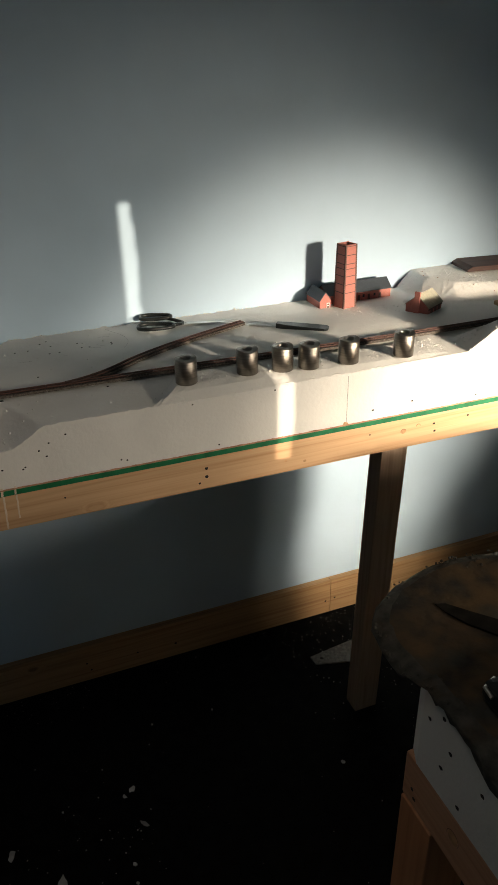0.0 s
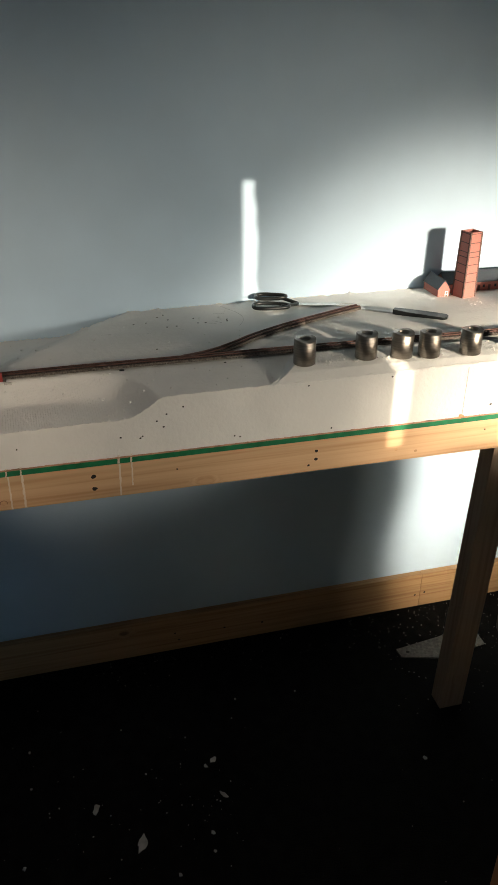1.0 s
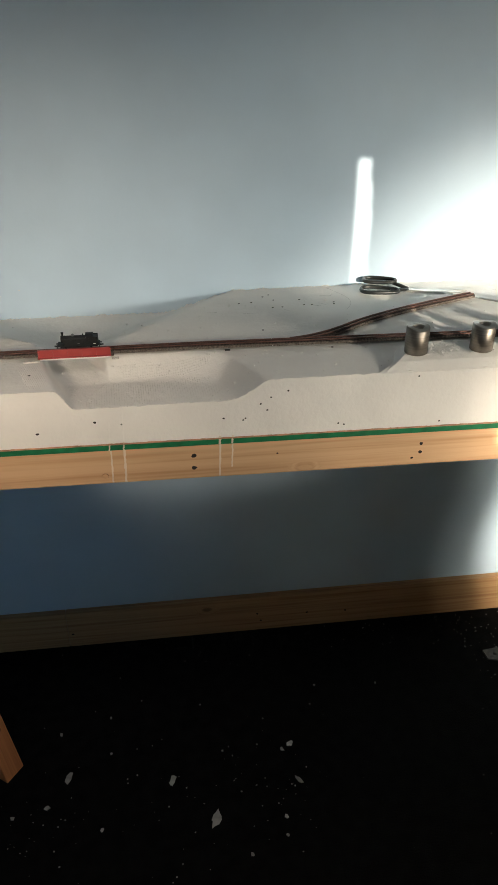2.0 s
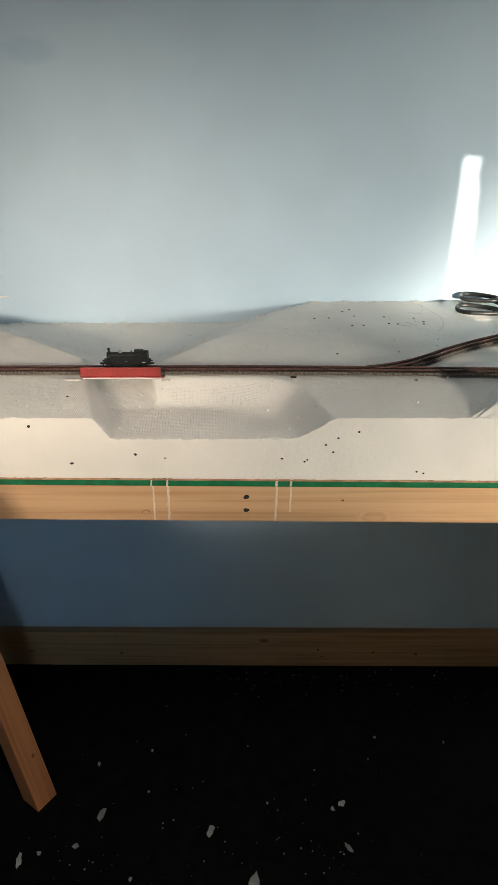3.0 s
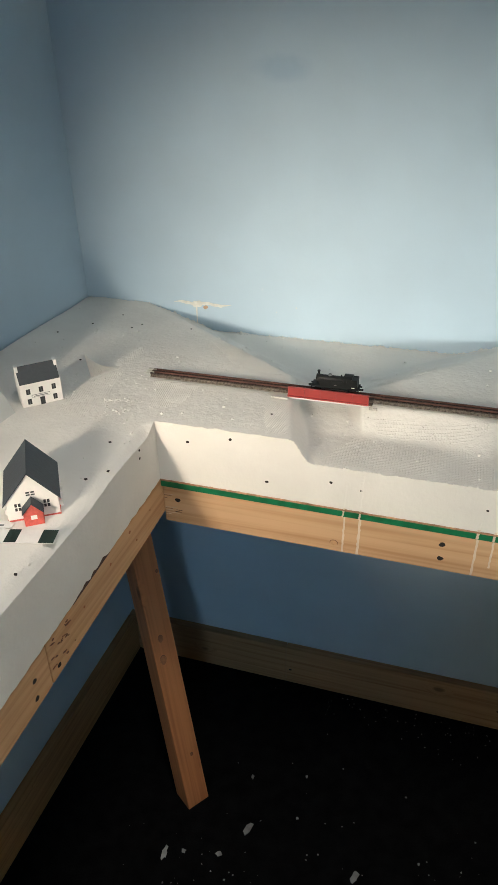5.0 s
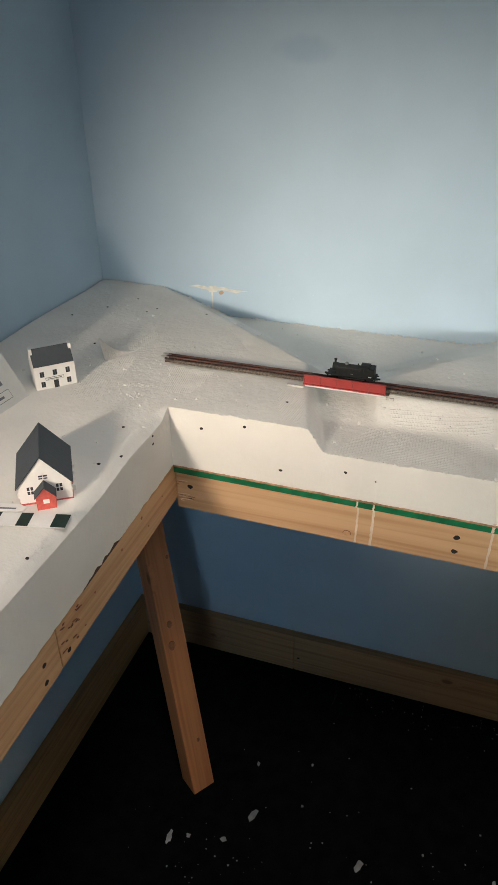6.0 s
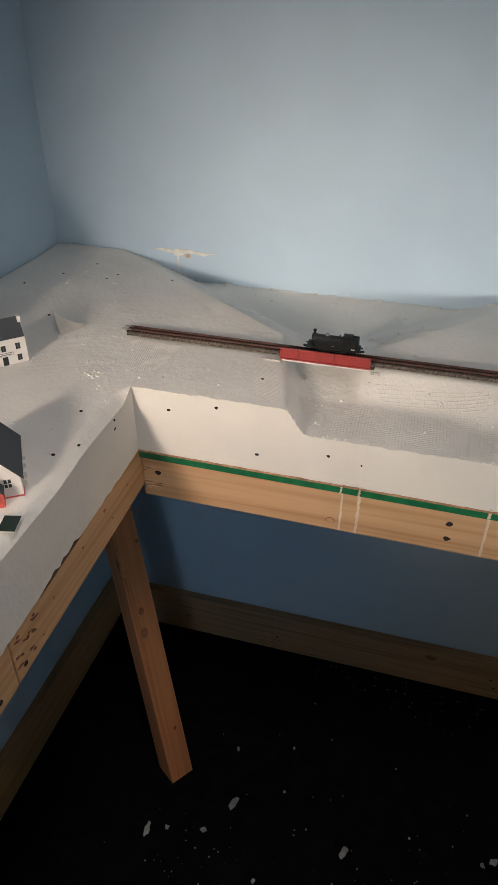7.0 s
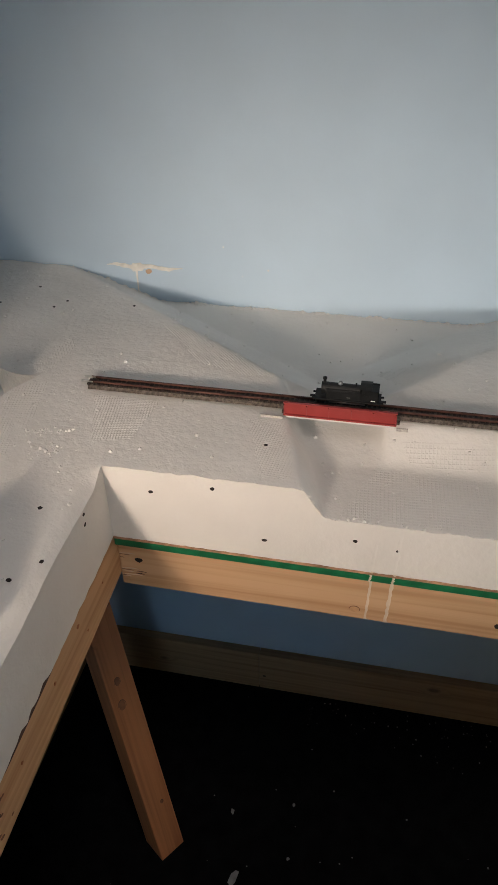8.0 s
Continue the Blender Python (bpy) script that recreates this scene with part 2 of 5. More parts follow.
PAPER_DULL = material("dull_card", (0.44, 0.42, 0.39), rough=0.8, vary=0.3, scale=260.0)
PAPER_GREY = material("grey_print", (0.16, 0.17, 0.18), rough=0.7, vary=0.15)
CHIP = material("white_paint_flake", (0.42, 0.41, 0.39), rough=0.7, vary=0.2, random_shade=0.25)
EARTH = material("painted_earth", (0.086, 0.049, 0.019), rough=0.9, vary=0.5, scale=26.0, tint=(0.060, 0.048, 0.034), bump=1.0, bump_scale=110.0, stain=0.95, stain_scale=15.0,
                 stain_colour=(0.066, 0.066, 0.052))
CHANNEL = material("dark_channel", (0.022, 0.018, 0.014), rough=0.9, spec=0.1, vary=0.3, scale=60.0)
KNOT = material("knot_heart", (0.50, 0.29, 0.15), rough=0.9, vary=0.25, scale=90.0)
KNOT_RED = material("red_knot_heart", (0.34, 0.13, 0.055), rough=0.8, vary=0.35, scale=60.0)
KNOT_RING = material("knot_ring", (0.17, 0.065, 0.028), rough=0.6, vary=0.3, scale=120.0)
ROCK = material("painted_rock_rim", (0.072, 0.064, 0.050), rough=0.9, vary=0.45, scale=70.0, bump=1.0, bump_scale=150.0, stain=0.75, stain_scale=26.0,
                stain_colour=(0.080, 0.046, 0.021))
DARKWOOD_AND_GAP = pine("dark_wood_and_gap_shade", 0, (0.075, 0.030, 0.020), (0.04, 0.016, 0.011))
WOOD_PALE = material("torn_pale_wood", (0.68, 0.52, 0.38), rough=0.8, vary=0.15)
BOARD_EDGE = material("bare_board_edge", (0.42, 0.225, 0.135), rough=0.85, vary=0.35, scale=50.0)
TAN = material("tan_board", (0.34, 0.22, 0.12), rough=0.7, vary=0.2)
METALGREY = material("galvanised_plate", (0.13, 0.125, 0.115), rough=0.85, metal=0.3, vary=0.3, scale=120.0)
FRAME_WHITE = material("white_window_paint", (0.8, 0.8, 0.79), rough=0.4, vary=0.03)
CLOTH = material("added_cloth", (0.75, 0.74, 0.70), rough=0.9, vary=0.05)


# ---------------------------------------------------------------- builders
def part(name, bm, mat, parent=None, label="", smooth=False):
    me = bpy.data.meshes.new(name)
    if smooth:
        for f in bm.faces:
            f.smooth = True
    bm.normal_update()
    bm.to_mesh(me)
    bm.free()
    me.materials.append(mat)
    ob = new(name, me)
    if parent is not None:
        ob.parent = parent
    if label:
        ob["label"] = label
    return ob


def thing(name, label, category, at=(0, 0, 0), group="", kind=""):
    ob = new(name)
    ob.location = at
    ob.empty_display_size = 0.02
    return tagged(ob, label, category, group, kind)


def box(x0, x1, y0, y1, z0, z1, bevel=0.0, bm=None, m=None):
    own = bmesh.new()
    bmesh.ops.create_cube(own, size=1.0)
    own_m = Matrix.Translation(((x0 + x1) / 2, (y0 + y1) / 2, (z0 + z1) / 2)) @ Matrix.Diagonal((x1 - x0, y1 - y0, z1 - z0, 1))
    bmesh.ops.transform(own, matrix=own_m, verts=own.verts)
    if bevel:
        bmesh.ops.bevel(own, geom=own.edges[:], offset=bevel, segments=2, affect="EDGES", profile=0.6)
    if m is not None:
        bmesh.ops.transform(own, matrix=m, verts=own.verts)
    if bm is None:
        return own
    return join(bm, own)


def join(bm, other):
    me = bpy.data.meshes.new("tmp")
    other.to_mesh(me)
    other.free()
    bm.from_mesh(me)
    bpy.data.meshes.remove(me)
    return bm


def prism(outline, axis, a, b, bm=None, m=None):
    """A solid from an outline of 2D points, drawn out from a to b along an axis (0, 1 or 2)."""
    own = bmesh.new()

    def at(p, w):
        v = list(p)
        v.insert(axis, w)
        return own.verts.new(v)

    lo, hi = [at(p, a) for p in outline], [at(p, b) for p in outline]
    own.faces.new(lo)
    own.faces.new(hi[::-1])
    for i in range(len(lo)):
        j = (i + 1) % len(lo)
        own.faces.new((lo[j], lo[i], hi[i], hi[j]))
    bmesh.ops.recalc_face_normals(own, faces=own.faces)
    if m is not None:
        bmesh.ops.transform(own, matrix=m, verts=own.verts)
    return own if bm is None else join(bm, own)


def tube(radius, z0, z1, segments=24, bore=0.0, bm=None, m=None, top_radius=None):
    own = bmesh.new()
    top_radius = radius if top_radius is None else top_radius
    rings = [(radius, z0), (top_radius, z1)]
    if bore:
        rings += [(bore, z1), (bore, z0)]
    made = []
    for r, z in rings:
        made.append([own.verts.new((r * math.cos(2 * math.pi * k / segments), r * math.sin(2 * math.pi * k / segments), z)) for k in range(segments)])
    pairs = list(zip(made, made[1:])) + ([(made[-1], made[0])] if bore else [])
    for lo, hi in pairs:
        for k in range(segments):
            n = (k + 1) % segments
            own.faces.new((lo[k], lo[n], hi[n], hi[k]))
    if not bore:
        own.faces.new(made[0][::-1])
        own.faces.new(made[1])
    bmesh.ops.recalc_face_normals(own, faces=own.faces)
    if m is not None:
        bmesh.ops.transform(own, matrix=m, verts=own.verts)
    return own if bm is None else join(bm, own)


def dot(centre, normal, radius, seed, proud=0.0004):
    """A small irregular disc set proud of a face; coloured dark, it stands in for a hole's shade."""
    rnd = random.Random(seed)
    own = bmesh.new()
    m = Vector(normal).to_track_quat("Z", "Y").to_matrix().to_4x4()
    m.translation = Vector(centre) + Vector(normal) * proud
    ring = []
    for k in range(9):
        r = radius * rnd.uniform(0.75, 1.15)
        ring.append(own.verts.new(m @ Vector((r * math.cos(k * 0.698), r * 0.85 * math.sin(k * 0.698), 0))))
    low = own.verts.new(m @ Vector((0, 0, -0.003)))
    own.faces.new(ring)
    for k in range(9):
        own.faces.new((ring[(k + 1) % 9], ring[k], low))
    return own


def swept(points, radius, seg=10, closed=False, flat=1.0):
    """A round bar along points; flat squeezes it in height."""
    bm = bmesh.new()
    n = len(points)
    rings = []
    for k, p in enumerate(points):
        a = points[(k - 1) % n] if closed or k else points[0]
        b = points[(k + 1) % n] if closed or k < n - 1 else points[-1]
        d = (Vector(b) - Vector(a)).normalized()
        side = d.cross(Vector((0, 0, 1))).normalized()
        up = side.cross(d)
        rings.append([bm.verts.new(Vector(p) + side * radius * math.cos(t) + up * radius * flat * math.sin(t)) for t in [2 * math.pi * j / seg for j in range(seg)]])
    pairs = list(zip(rings, rings[1:])) + ([(rings[-1], rings[0])] if closed else [])
    for a, b in pairs:
        for j in range(seg):
            bm.faces.new((a[j], a[(j + 1) % seg], b[(j + 1) % seg], b[j]))
    if not closed:
        bm.faces.new(rings[0][::-1])
        bm.faces.new(rings[-1])
    bmesh.ops.recalc_face_normals(bm, faces=bm.faces)
    return bm


def smooth01(v):
    v = min(1.0, max(0.0, v))
    return v * v * (3 - 2 * v)


# ---------------------------------------------------------------- room
ROOM_X, ROOM_Y, ROOM_Z, T = 3.6, -2.7, 2.3, 0.10
tagged(part("floor", box(-T, ROOM_X + T, ROOM_Y - T, T, -0.1, 0), FLOOR), "black rubber floor scattered with white paint flakes", "floor", kind="structure")
tagged(part("ceiling", box(-T, ROOM_X + T, ROOM_Y - T, T, ROOM_Z, ROOM_Z + 0.1), CEIL), "plain white ceiling", "ceiling", kind="structure")
wall_north = tagged(part("wall_north", box(-T, ROOM_X + T, 0, T, 0, ROOM_Z), WALL), "pale blue painted plaster wall", "wall", kind="structure")
bm = bmesh.new()
for y0, y1, z0, z1 in ((ROOM_Y - T, -2.36, 0, ROOM_Z), (-2.36, -1.96, 0, 1.32), (-2.36, -1.96, 1.74, ROOM_Z), (-1.96, 0, 0, ROOM_Z)):
    box(-T, 0, y0, y1, z0, z1, bm=bm)
tagged(part("wall_west", bm, WALL), "pale blue painted plaster wall in shade", "wall", kind="structure")
w3 = thing("window_3", "small white framed window with an added cloth above the side bench", "window", kind="structure")
# unseen cloth added to keep sky light out of this opening
part("added_cloth", box(-0.030, -0.022, -2.35, -1.97, 1.33, 1.73), CLOTH, w3)
for y0, y1, z0, z1 in ((-2.36, -2.33, 1.32, 1.74), (-1.99, -1.96, 1.32, 1.74), (-2.33, -1.99, 1.32, 1.35), (-2.33, -1.99, 1.71, 1.74)):
    part("frame", box(-0.07, -0.035, y0, y1, z0, z1), FRAME_WHITE, w3)
tagged(part("wall_east", box(ROOM_X, ROOM_X + T, ROOM_Y - T, 0, 0, ROOM_Z), WALL_OTHER), "plain pale painted wall", "wall", kind="structure")

# frame and pale blind added round the ceiling fill lamp; no opening behind
fill_frame = thing("roof_window", "added white frame with a pale cloth under the closed ceiling", "window", kind="structure")
part("blind", box(0.50, 0.94, -1.22, -0.78, 2.288, 2.2995), CLOTH, fill_frame)
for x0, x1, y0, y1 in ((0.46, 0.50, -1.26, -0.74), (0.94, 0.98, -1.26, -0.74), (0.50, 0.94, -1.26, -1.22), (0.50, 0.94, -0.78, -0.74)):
    part("frame", box(x0, x1, y0, y1, 2.275, 2.2995, 0.002), FRAME_WHITE, fill_frame)

# south wall with a small window and a large one added behind fill lamps
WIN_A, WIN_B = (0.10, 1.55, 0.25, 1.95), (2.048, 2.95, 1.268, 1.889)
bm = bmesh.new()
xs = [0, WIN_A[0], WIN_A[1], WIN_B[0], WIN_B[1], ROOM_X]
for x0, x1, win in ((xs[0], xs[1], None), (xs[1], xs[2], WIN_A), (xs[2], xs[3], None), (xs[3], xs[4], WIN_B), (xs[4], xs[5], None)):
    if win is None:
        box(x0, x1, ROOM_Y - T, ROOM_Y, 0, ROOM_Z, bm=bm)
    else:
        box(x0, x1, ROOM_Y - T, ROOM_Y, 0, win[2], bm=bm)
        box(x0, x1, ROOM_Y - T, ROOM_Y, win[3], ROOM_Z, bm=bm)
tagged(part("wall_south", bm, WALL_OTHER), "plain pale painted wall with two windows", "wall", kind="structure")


def window(name, win, mullions, label):
    x0, x1, z0, z1 = win
    w = thing(name, label, "window", kind="structure")
    y0, y1 = ROOM_Y - 0.07, ROOM_Y - 0.03
    part("frame", box(x0, x1, y0, y1, z0, z0 + 0.03), FRAME_WHITE, w)
    part("frame", box(x0, x1, y0, y1, z1 - 0.03, z1), FRAME_WHITE, w)
    for a, b in mullions:
        part("mullion", box(a, b, y0, y1, z0 + 0.03, z1 - 0.03), FRAME_WHITE, w)
    return w


# unseen window added to back the fill lamps; its blind stops the sun
w1 = window("window_1", WIN_A, [(0.10, 0.14), (0.80, 0.84), (1.51, 1.55)], "added tall white framed window with a blind that keeps the sun out")
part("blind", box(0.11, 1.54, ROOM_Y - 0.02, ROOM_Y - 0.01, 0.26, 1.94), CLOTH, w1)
w2 = window("window_2", WIN_B, [(2.104, 2.17), (2.91, 2.95)], "small white framed window with an added cloth that blocks the sun")
# unseen cloth added to block the sun; its wavy edge shapes the streak
streak_edge = [(2.0875 - 0.0012 * max(0, k - 34) ** 1.5 + 0.0055 * math.sin(k * 1.1) * math.sin(k * 0.43 + 1), 1.285 + 0.59 * k / 40) for k in range(41)]
part("added_cloth", prism(streak_edge + [(2.94, 1.875), (2.94, 1.285)], 1, ROOM_Y - 0.025, ROOM_Y - 0.015), CLOTH, w2)

# skirting boards
def skirting(name, label, segs, axis):
    th = thing(name, label, "skirting board", kind="structure")
    for a, b in segs:
        if axis == 0:
            part("board", box(a + 0.0006, b - 0.0006, -0.020, -0.0005, 0, 0.119, 0.0015), SKIRT, th)
        else:
            part("board", box(0.0005, 0.020, a + 0.0006, b - 0.0006, 0, 0.119, 0.0015), SKIRT_Y, th)
    return th


skn = skirting("baseboard_north", "stained pine skirting board butted in lengths", [(0.0, 0.433), (0.433, 1.688), (1.688, 3.0), (3.0, ROOM_X)], 0)
skirting("baseboard_west", "stained pine skirting board in shade", [(-1.4, -0.021), (ROOM_Y, -1.4)], 1)
for i, (x, z) in enumerate([(1.672, 0.045), (1.703, 0.05), (0.445, 0.045), (0.95, 0.06), (0.96, 0.035), (1.20, 0.045), (1.09, 0.05)]):
    part("nail_hole", dot((x, -0.020, z), (0, -1, 0), 0.0035, i), HOLE_SHADE, skn)


# ---------------------------------------------------------------- foam benches
def rise(x, y, a, b, slope, floor):
    """Height of a bank that starts at the floor along the line a-b and climbs to the left of it."""
    dx, dy = b[0] - a[0], b[1] - a[1]
    d = (dx * (y - a[1]) - dy * (x - a[0])) / math.hypot(dx, dy)
    return floor + slope * d


def softmax(values, k=0.004):
    m = max(values)
    return m + k * math.log(sum(math.exp((v - m) / k) for v in values))


def softmin(values, k=0.003):
    return -softmax([-v for v in values], k)


def land(x, y):
    """Top of the bench along the north wall."""
    back = smooth01((-y - 0.03) / 0.26)
    lip = (0.0016 * noise.noise(Vector((x * 55, 3, 8))) + 0.0016 * noise.noise(Vector((x * 140, 9, 8)))) * smooth01((-y - 0.466) / 0.012) * smooth01((x - 0.372) / 0.01)
    lip += (0.0022 * noise.noise(Vector((x * 38, 5, 8))) + 0.0016 * noise.noise(Vector((x * 130, 6, 8)))) * smooth01((y + 0.016) / 0.012)
    base = 0.989 + 0.016 * back
    if x < 0.5:
        base += (0.5 - x) / 0.5 * 0.007 * (1 - back)
    base += 0.0009 * noise.noise(Vector((x * 7, y * 7, 0))) + 0.0003 * noise.noise(Vector((x * 45, y * 45, 3)))
    if x > 1.6:
        hill = softmin([1.031, rise(x, y, (1.845, 0.0), (1.845, -0.12), 1.05, 0.989), rise(x, y, (1.87, -0.20), (2.10, -0.30), 0.55, 0.990),
                        rise(x, y, (1.845, -0.10), (1.90, -0.22), 0.9, 0.989)], 0.0012)
        mound = softmin([1.075, rise(x, y, (1.725, -0.38), (1.70, -0.52), 0.62, 1.0), rise(x, y, (1.70, -0.395), (2.2, -0.395), -0.9, 1.0)], 0.003)
        extra = 0.0010 * noise.noise(Vector((x * 40, y * 40, 7))) + 0.0014 * noise.noise(Vector((x * 110, y * 110, 7)))
        base = max(base, hill + extra if hill > base else base, mound + extra if mound > base else base)
        return base
    valley = softmax([0.9455, rise(x, y, (0.515, -0.275), (0.12, 0.0), 0.62, 1.000), rise(x, y, (0.93, 0.0), (0.667, -0.253), 0.44, 0.998)], 0.0012)
    z = [base, valley]
    if y < -0.17:
        west = rise(x, y, (0.592, -0.478), (0.553, -0.34), 1.7, 0.971)
        under = 0.9713 + 0.22 * max(0.0, y + 0.390)
        z.append(softmax([under, west, rise(x, y, (0.603, -0.316), (0.643, -0.377), 3.2, 0.969)], 0.0016))
        z.append(softmax([0.971, 0.971 + 1.02 * (y + 0.383), west,
                          rise(x, y, (0.758, -0.384), (0.823, -0.411), 0.76, 0.970), rise(x, y, (0.823, -0.411), (0.852, -0.475), 0.74, 0.970)], 0.0042))
    z = softmin(z, 0.0007)
    return z + lip + 0.0004 * noise.noise(Vector((x * 30, y * 30, 5)))


def land_west(x, y):
    z = 0.997 + 0.008 * smooth01((y + 0.69) / 0.10) + 0.0014 * noise.noise(Vector((x * 7, y * 7, 11))) + 0.0006 * noise.noise(Vector((x * 40, y * 40, 2)))
    blend = smooth01((-y - 0.478) / 0.08)
    z = (1 - blend) * land(x, -0.478) + blend * z
    edge = max(0.0, (x - 0.349) / 0.018)
    return z - (0.012 * edge * edge + 0.0008 * edge * noise.noise(Vector((4, y * 60, 1)))) * smooth01((-y - 0.478) / 0.03)


def foam_board(name, label, x0, x1, y0, y1, bottom, height, step):
    """A slab of foam whose top follows height(x, y); the cut faces stand upright."""
    nx, ny = max(2, round((x1 - x0) / step)), max(2, round((y1 - y0) / step))
    bm = bmesh.new()
    top = [[bm.verts.new((x0 + (x1 - x0) * i / nx, y0 + (y1 - y0) * j / ny, height(x0 + (x1 - x0) * i / nx, y0 + (y1 - y0) * j / ny)))
            for j in range(ny + 1)] for i in range(nx + 1)]
    for i in range(nx):
        for j in range(ny):
            bm.faces.new((top[i][j], top[i + 1][j], top[i + 1][j + 1], top[i][j + 1])).smooth = True
    th = thing(name, label, "foam board")
    part("top", bm, FOAM, th)
    # upright faces
    bm = bmesh.new()
    rim = [(i, 0) for i in range(nx)] + [(nx, j) for j in range(ny)] + [(i, ny) for i in range(nx, 0, -1)] + [(0, j) for j in range(ny, 0, -1)]
    up = [bm.verts.new(top_at) for top_at in [(x0 + (x1 - x0) * i / nx, y0 + (y1 - y0) * j / ny, height(x0 + (x1 - x0) * i / nx, y0 + (y1 - y0) * j / ny)) for i, j in rim]]
    low = [bm.verts.new((v.co.x, v.co.y, bottom(v.co.x, v.co.y))) for v in up]
    for k in range(len(up)):
        n = (k + 1) % len(up)
        bm.faces.new((low[k], low[n], up[n], up[k]))
    part("cut_face", bm, FOAM_FACE, th)
    return th


def ragged_west(x, y):
    torn = smooth01((y + 0.745) / 0.03) * smooth01((-0.640 - y) / 0.03) * (0.62 + 0.9 * noise.noise(Vector((y * 75, 5, 5))))
    return 0.9065 + 0.055 * (y + 0.487) + 0.0066 * torn + 0.0020 * noise.noise(Vector((x * 9, y * 14, 1))) + 0.0028 * noise.noise(Vector((x * 60, y * 70, 1)))


def flush(x, y):
    return 0.9070 - 0.011 * max(0.0, (x - 0.37)) / 1.45 + 0.0009 * noise.noise(Vector((x * 40, 0, 2))) + 0.0010 * noise.noise(Vector((x * 160, 0, 2)))


FRONT = -0.478
board_a = foam_board("foam_board", "white plastered foam board carved with a stream bed and valley", 0.0038, 1.4549, FRONT, -0.0032, flush, land, 0.004)
board_b = foam_board("foam_board", "white foam board with plastered hill in sunlight", 1.4550, 2.9, FRONT, -0.0008, flush, land, 0.004)
board_c = foam_board("foam_board", "white plastered foam board on the side bench", 0.0038, 0.367, -2.0, FRONT, ragged_west, land_west, 0.005)

FRONT_HOLES = [(0.416, 0.978), (0.481, 0.992), (0.533, 0.931), (0.625, 0.946), (0.667, 0.940), (0.832, 0.939), (0.864, 0.934), (0.868, 0.937), (0.893, 0.962),
               (0.910, 0.973), (0.904, 0.950), (0.938, 0.983), (1.024, 0.917), (1.034, 0.914), (1.200, 0.909), (1.308, 0.996), (1.155, 0.996)]
FRONT_HOLES_B = [(1.511, 0.918), (1.598, 0.922), (1.748, 0.909)]
for i, (x, z) in enumerate(FRONT_HOLES):
    part("pin_hole", dot((x, FRONT, z), (0, -1, 0), 0.0027 if i in (0, 1, 2, 3) else 0.0019, i), HOLE_SHADE, board_a)
for i, (x, z) in enumerate(FRONT_HOLES_B):
    part("pin_hole", dot((x, FRONT, z), (0, -1, 0), 0.0026, i + 40), HOLE_SHADE, board_b)
TOP_HOLES = [(0.900, -0.082), (0.926, -0.078), (0.954, -0.044), (0.973, -0.070), (0.964, -0.123), (0.984, -0.122), (1.027, -0.074), (1.030, -0.112), (1.046, -0.114),
             (1.092, -0.113), (1.034, -0.366), (0.523, -0.416), (0.925, -0.271), (0.968, -0.032), (1.094, -0.100), (0.173, -0.148), (0.183, -0.124), (0.281, -0.121)]
for i, (x, y) in enumerate(TOP_HOLES):
    y -= 0.010 if 0.85 < x and y > -0.2 else 0.0
    part("pin_hole", dot((x, y, land(x, y)), (0, 0, 1), 0.0023, i + 60, 0.0008), HOLE_SHADE, board_a)
for i, (x, y) in enumerate([(0.054, -0.211), (0.092, -0.149), (0.159, -0.316), (0.124, -0.085)]):
    part("pin_hole", dot((x, y, land(x, y)), (0, 0, 1), 0.0024, i + 90, 0.0008), HOLE_SHADE, board_a)
for i, (x, y) in enumerate([(0.333, -0.549), (0.360, -0.609), (0.343, -0.636), (0.355, -0.814)]):
    part("pin_hole", dot((x, y, land_west(x, y)), (0, 0, 1), 0.0027, i + 120, 0.0008), HOLE_SHADE, board_c)
for i, (y, z) in enumerate([(-0.533, 0.988), (-0.534, 0.976)]):
    part("pin_hole", dot((0.367, y, z), (1, 0, 0), 0.0025, i + 130), HOLE_SHADE, board_c)

for i, (x, y) in enumerate([(1.885, -0.060), (1.902, -0.095), (1.915, -0.120), (1.93, -0.155), (1.955, -0.165), (1.99, -0.20), (1.90, -0.030), (1.96, -0.12), (2.02, -0.17)]):
    part("brown_speck", dot((x, y, land(x, y)), (0, 0, 1), 0.0017, i + 140, 0.0010), KNOT_RED, board_b)

def scratch(points, w):
    pts = [(x, y, land(x, y) + 0.0001) for x, y in points]
    part("scratch", swept(pts, 0.7 * w, 5, False, 0.6), PAPER_DULL, board_a, "fine scratch in the plaster")


scratch([(1.100 + 0.030 * math.sin(k * 0.16), -0.015 - 0.0085 * k) for k in range(19)], 0.0005)
for x, y, dx, dy in ((1.045, -0.125, 0.022, -0.012), (1.062, -0.112, 0.016, -0.020), (1.075, -0.060, 0.024, -0.004), (0.985, -0.150, 0.010, -0.012), (0.830, -0.150, 0.020, 0.002), (0.90, -0.165, 0.028, -0.001)):
    scratch([(x + dx * k / 5, y + dy * k / 5) for k in range(6)], 0.0005)

# a strip of foam glued along the front edge under the steel weights
def strip_top(x):
    return 1.021 - 0.011 * smooth01((x - 1.2) / 0.45)


rows = []
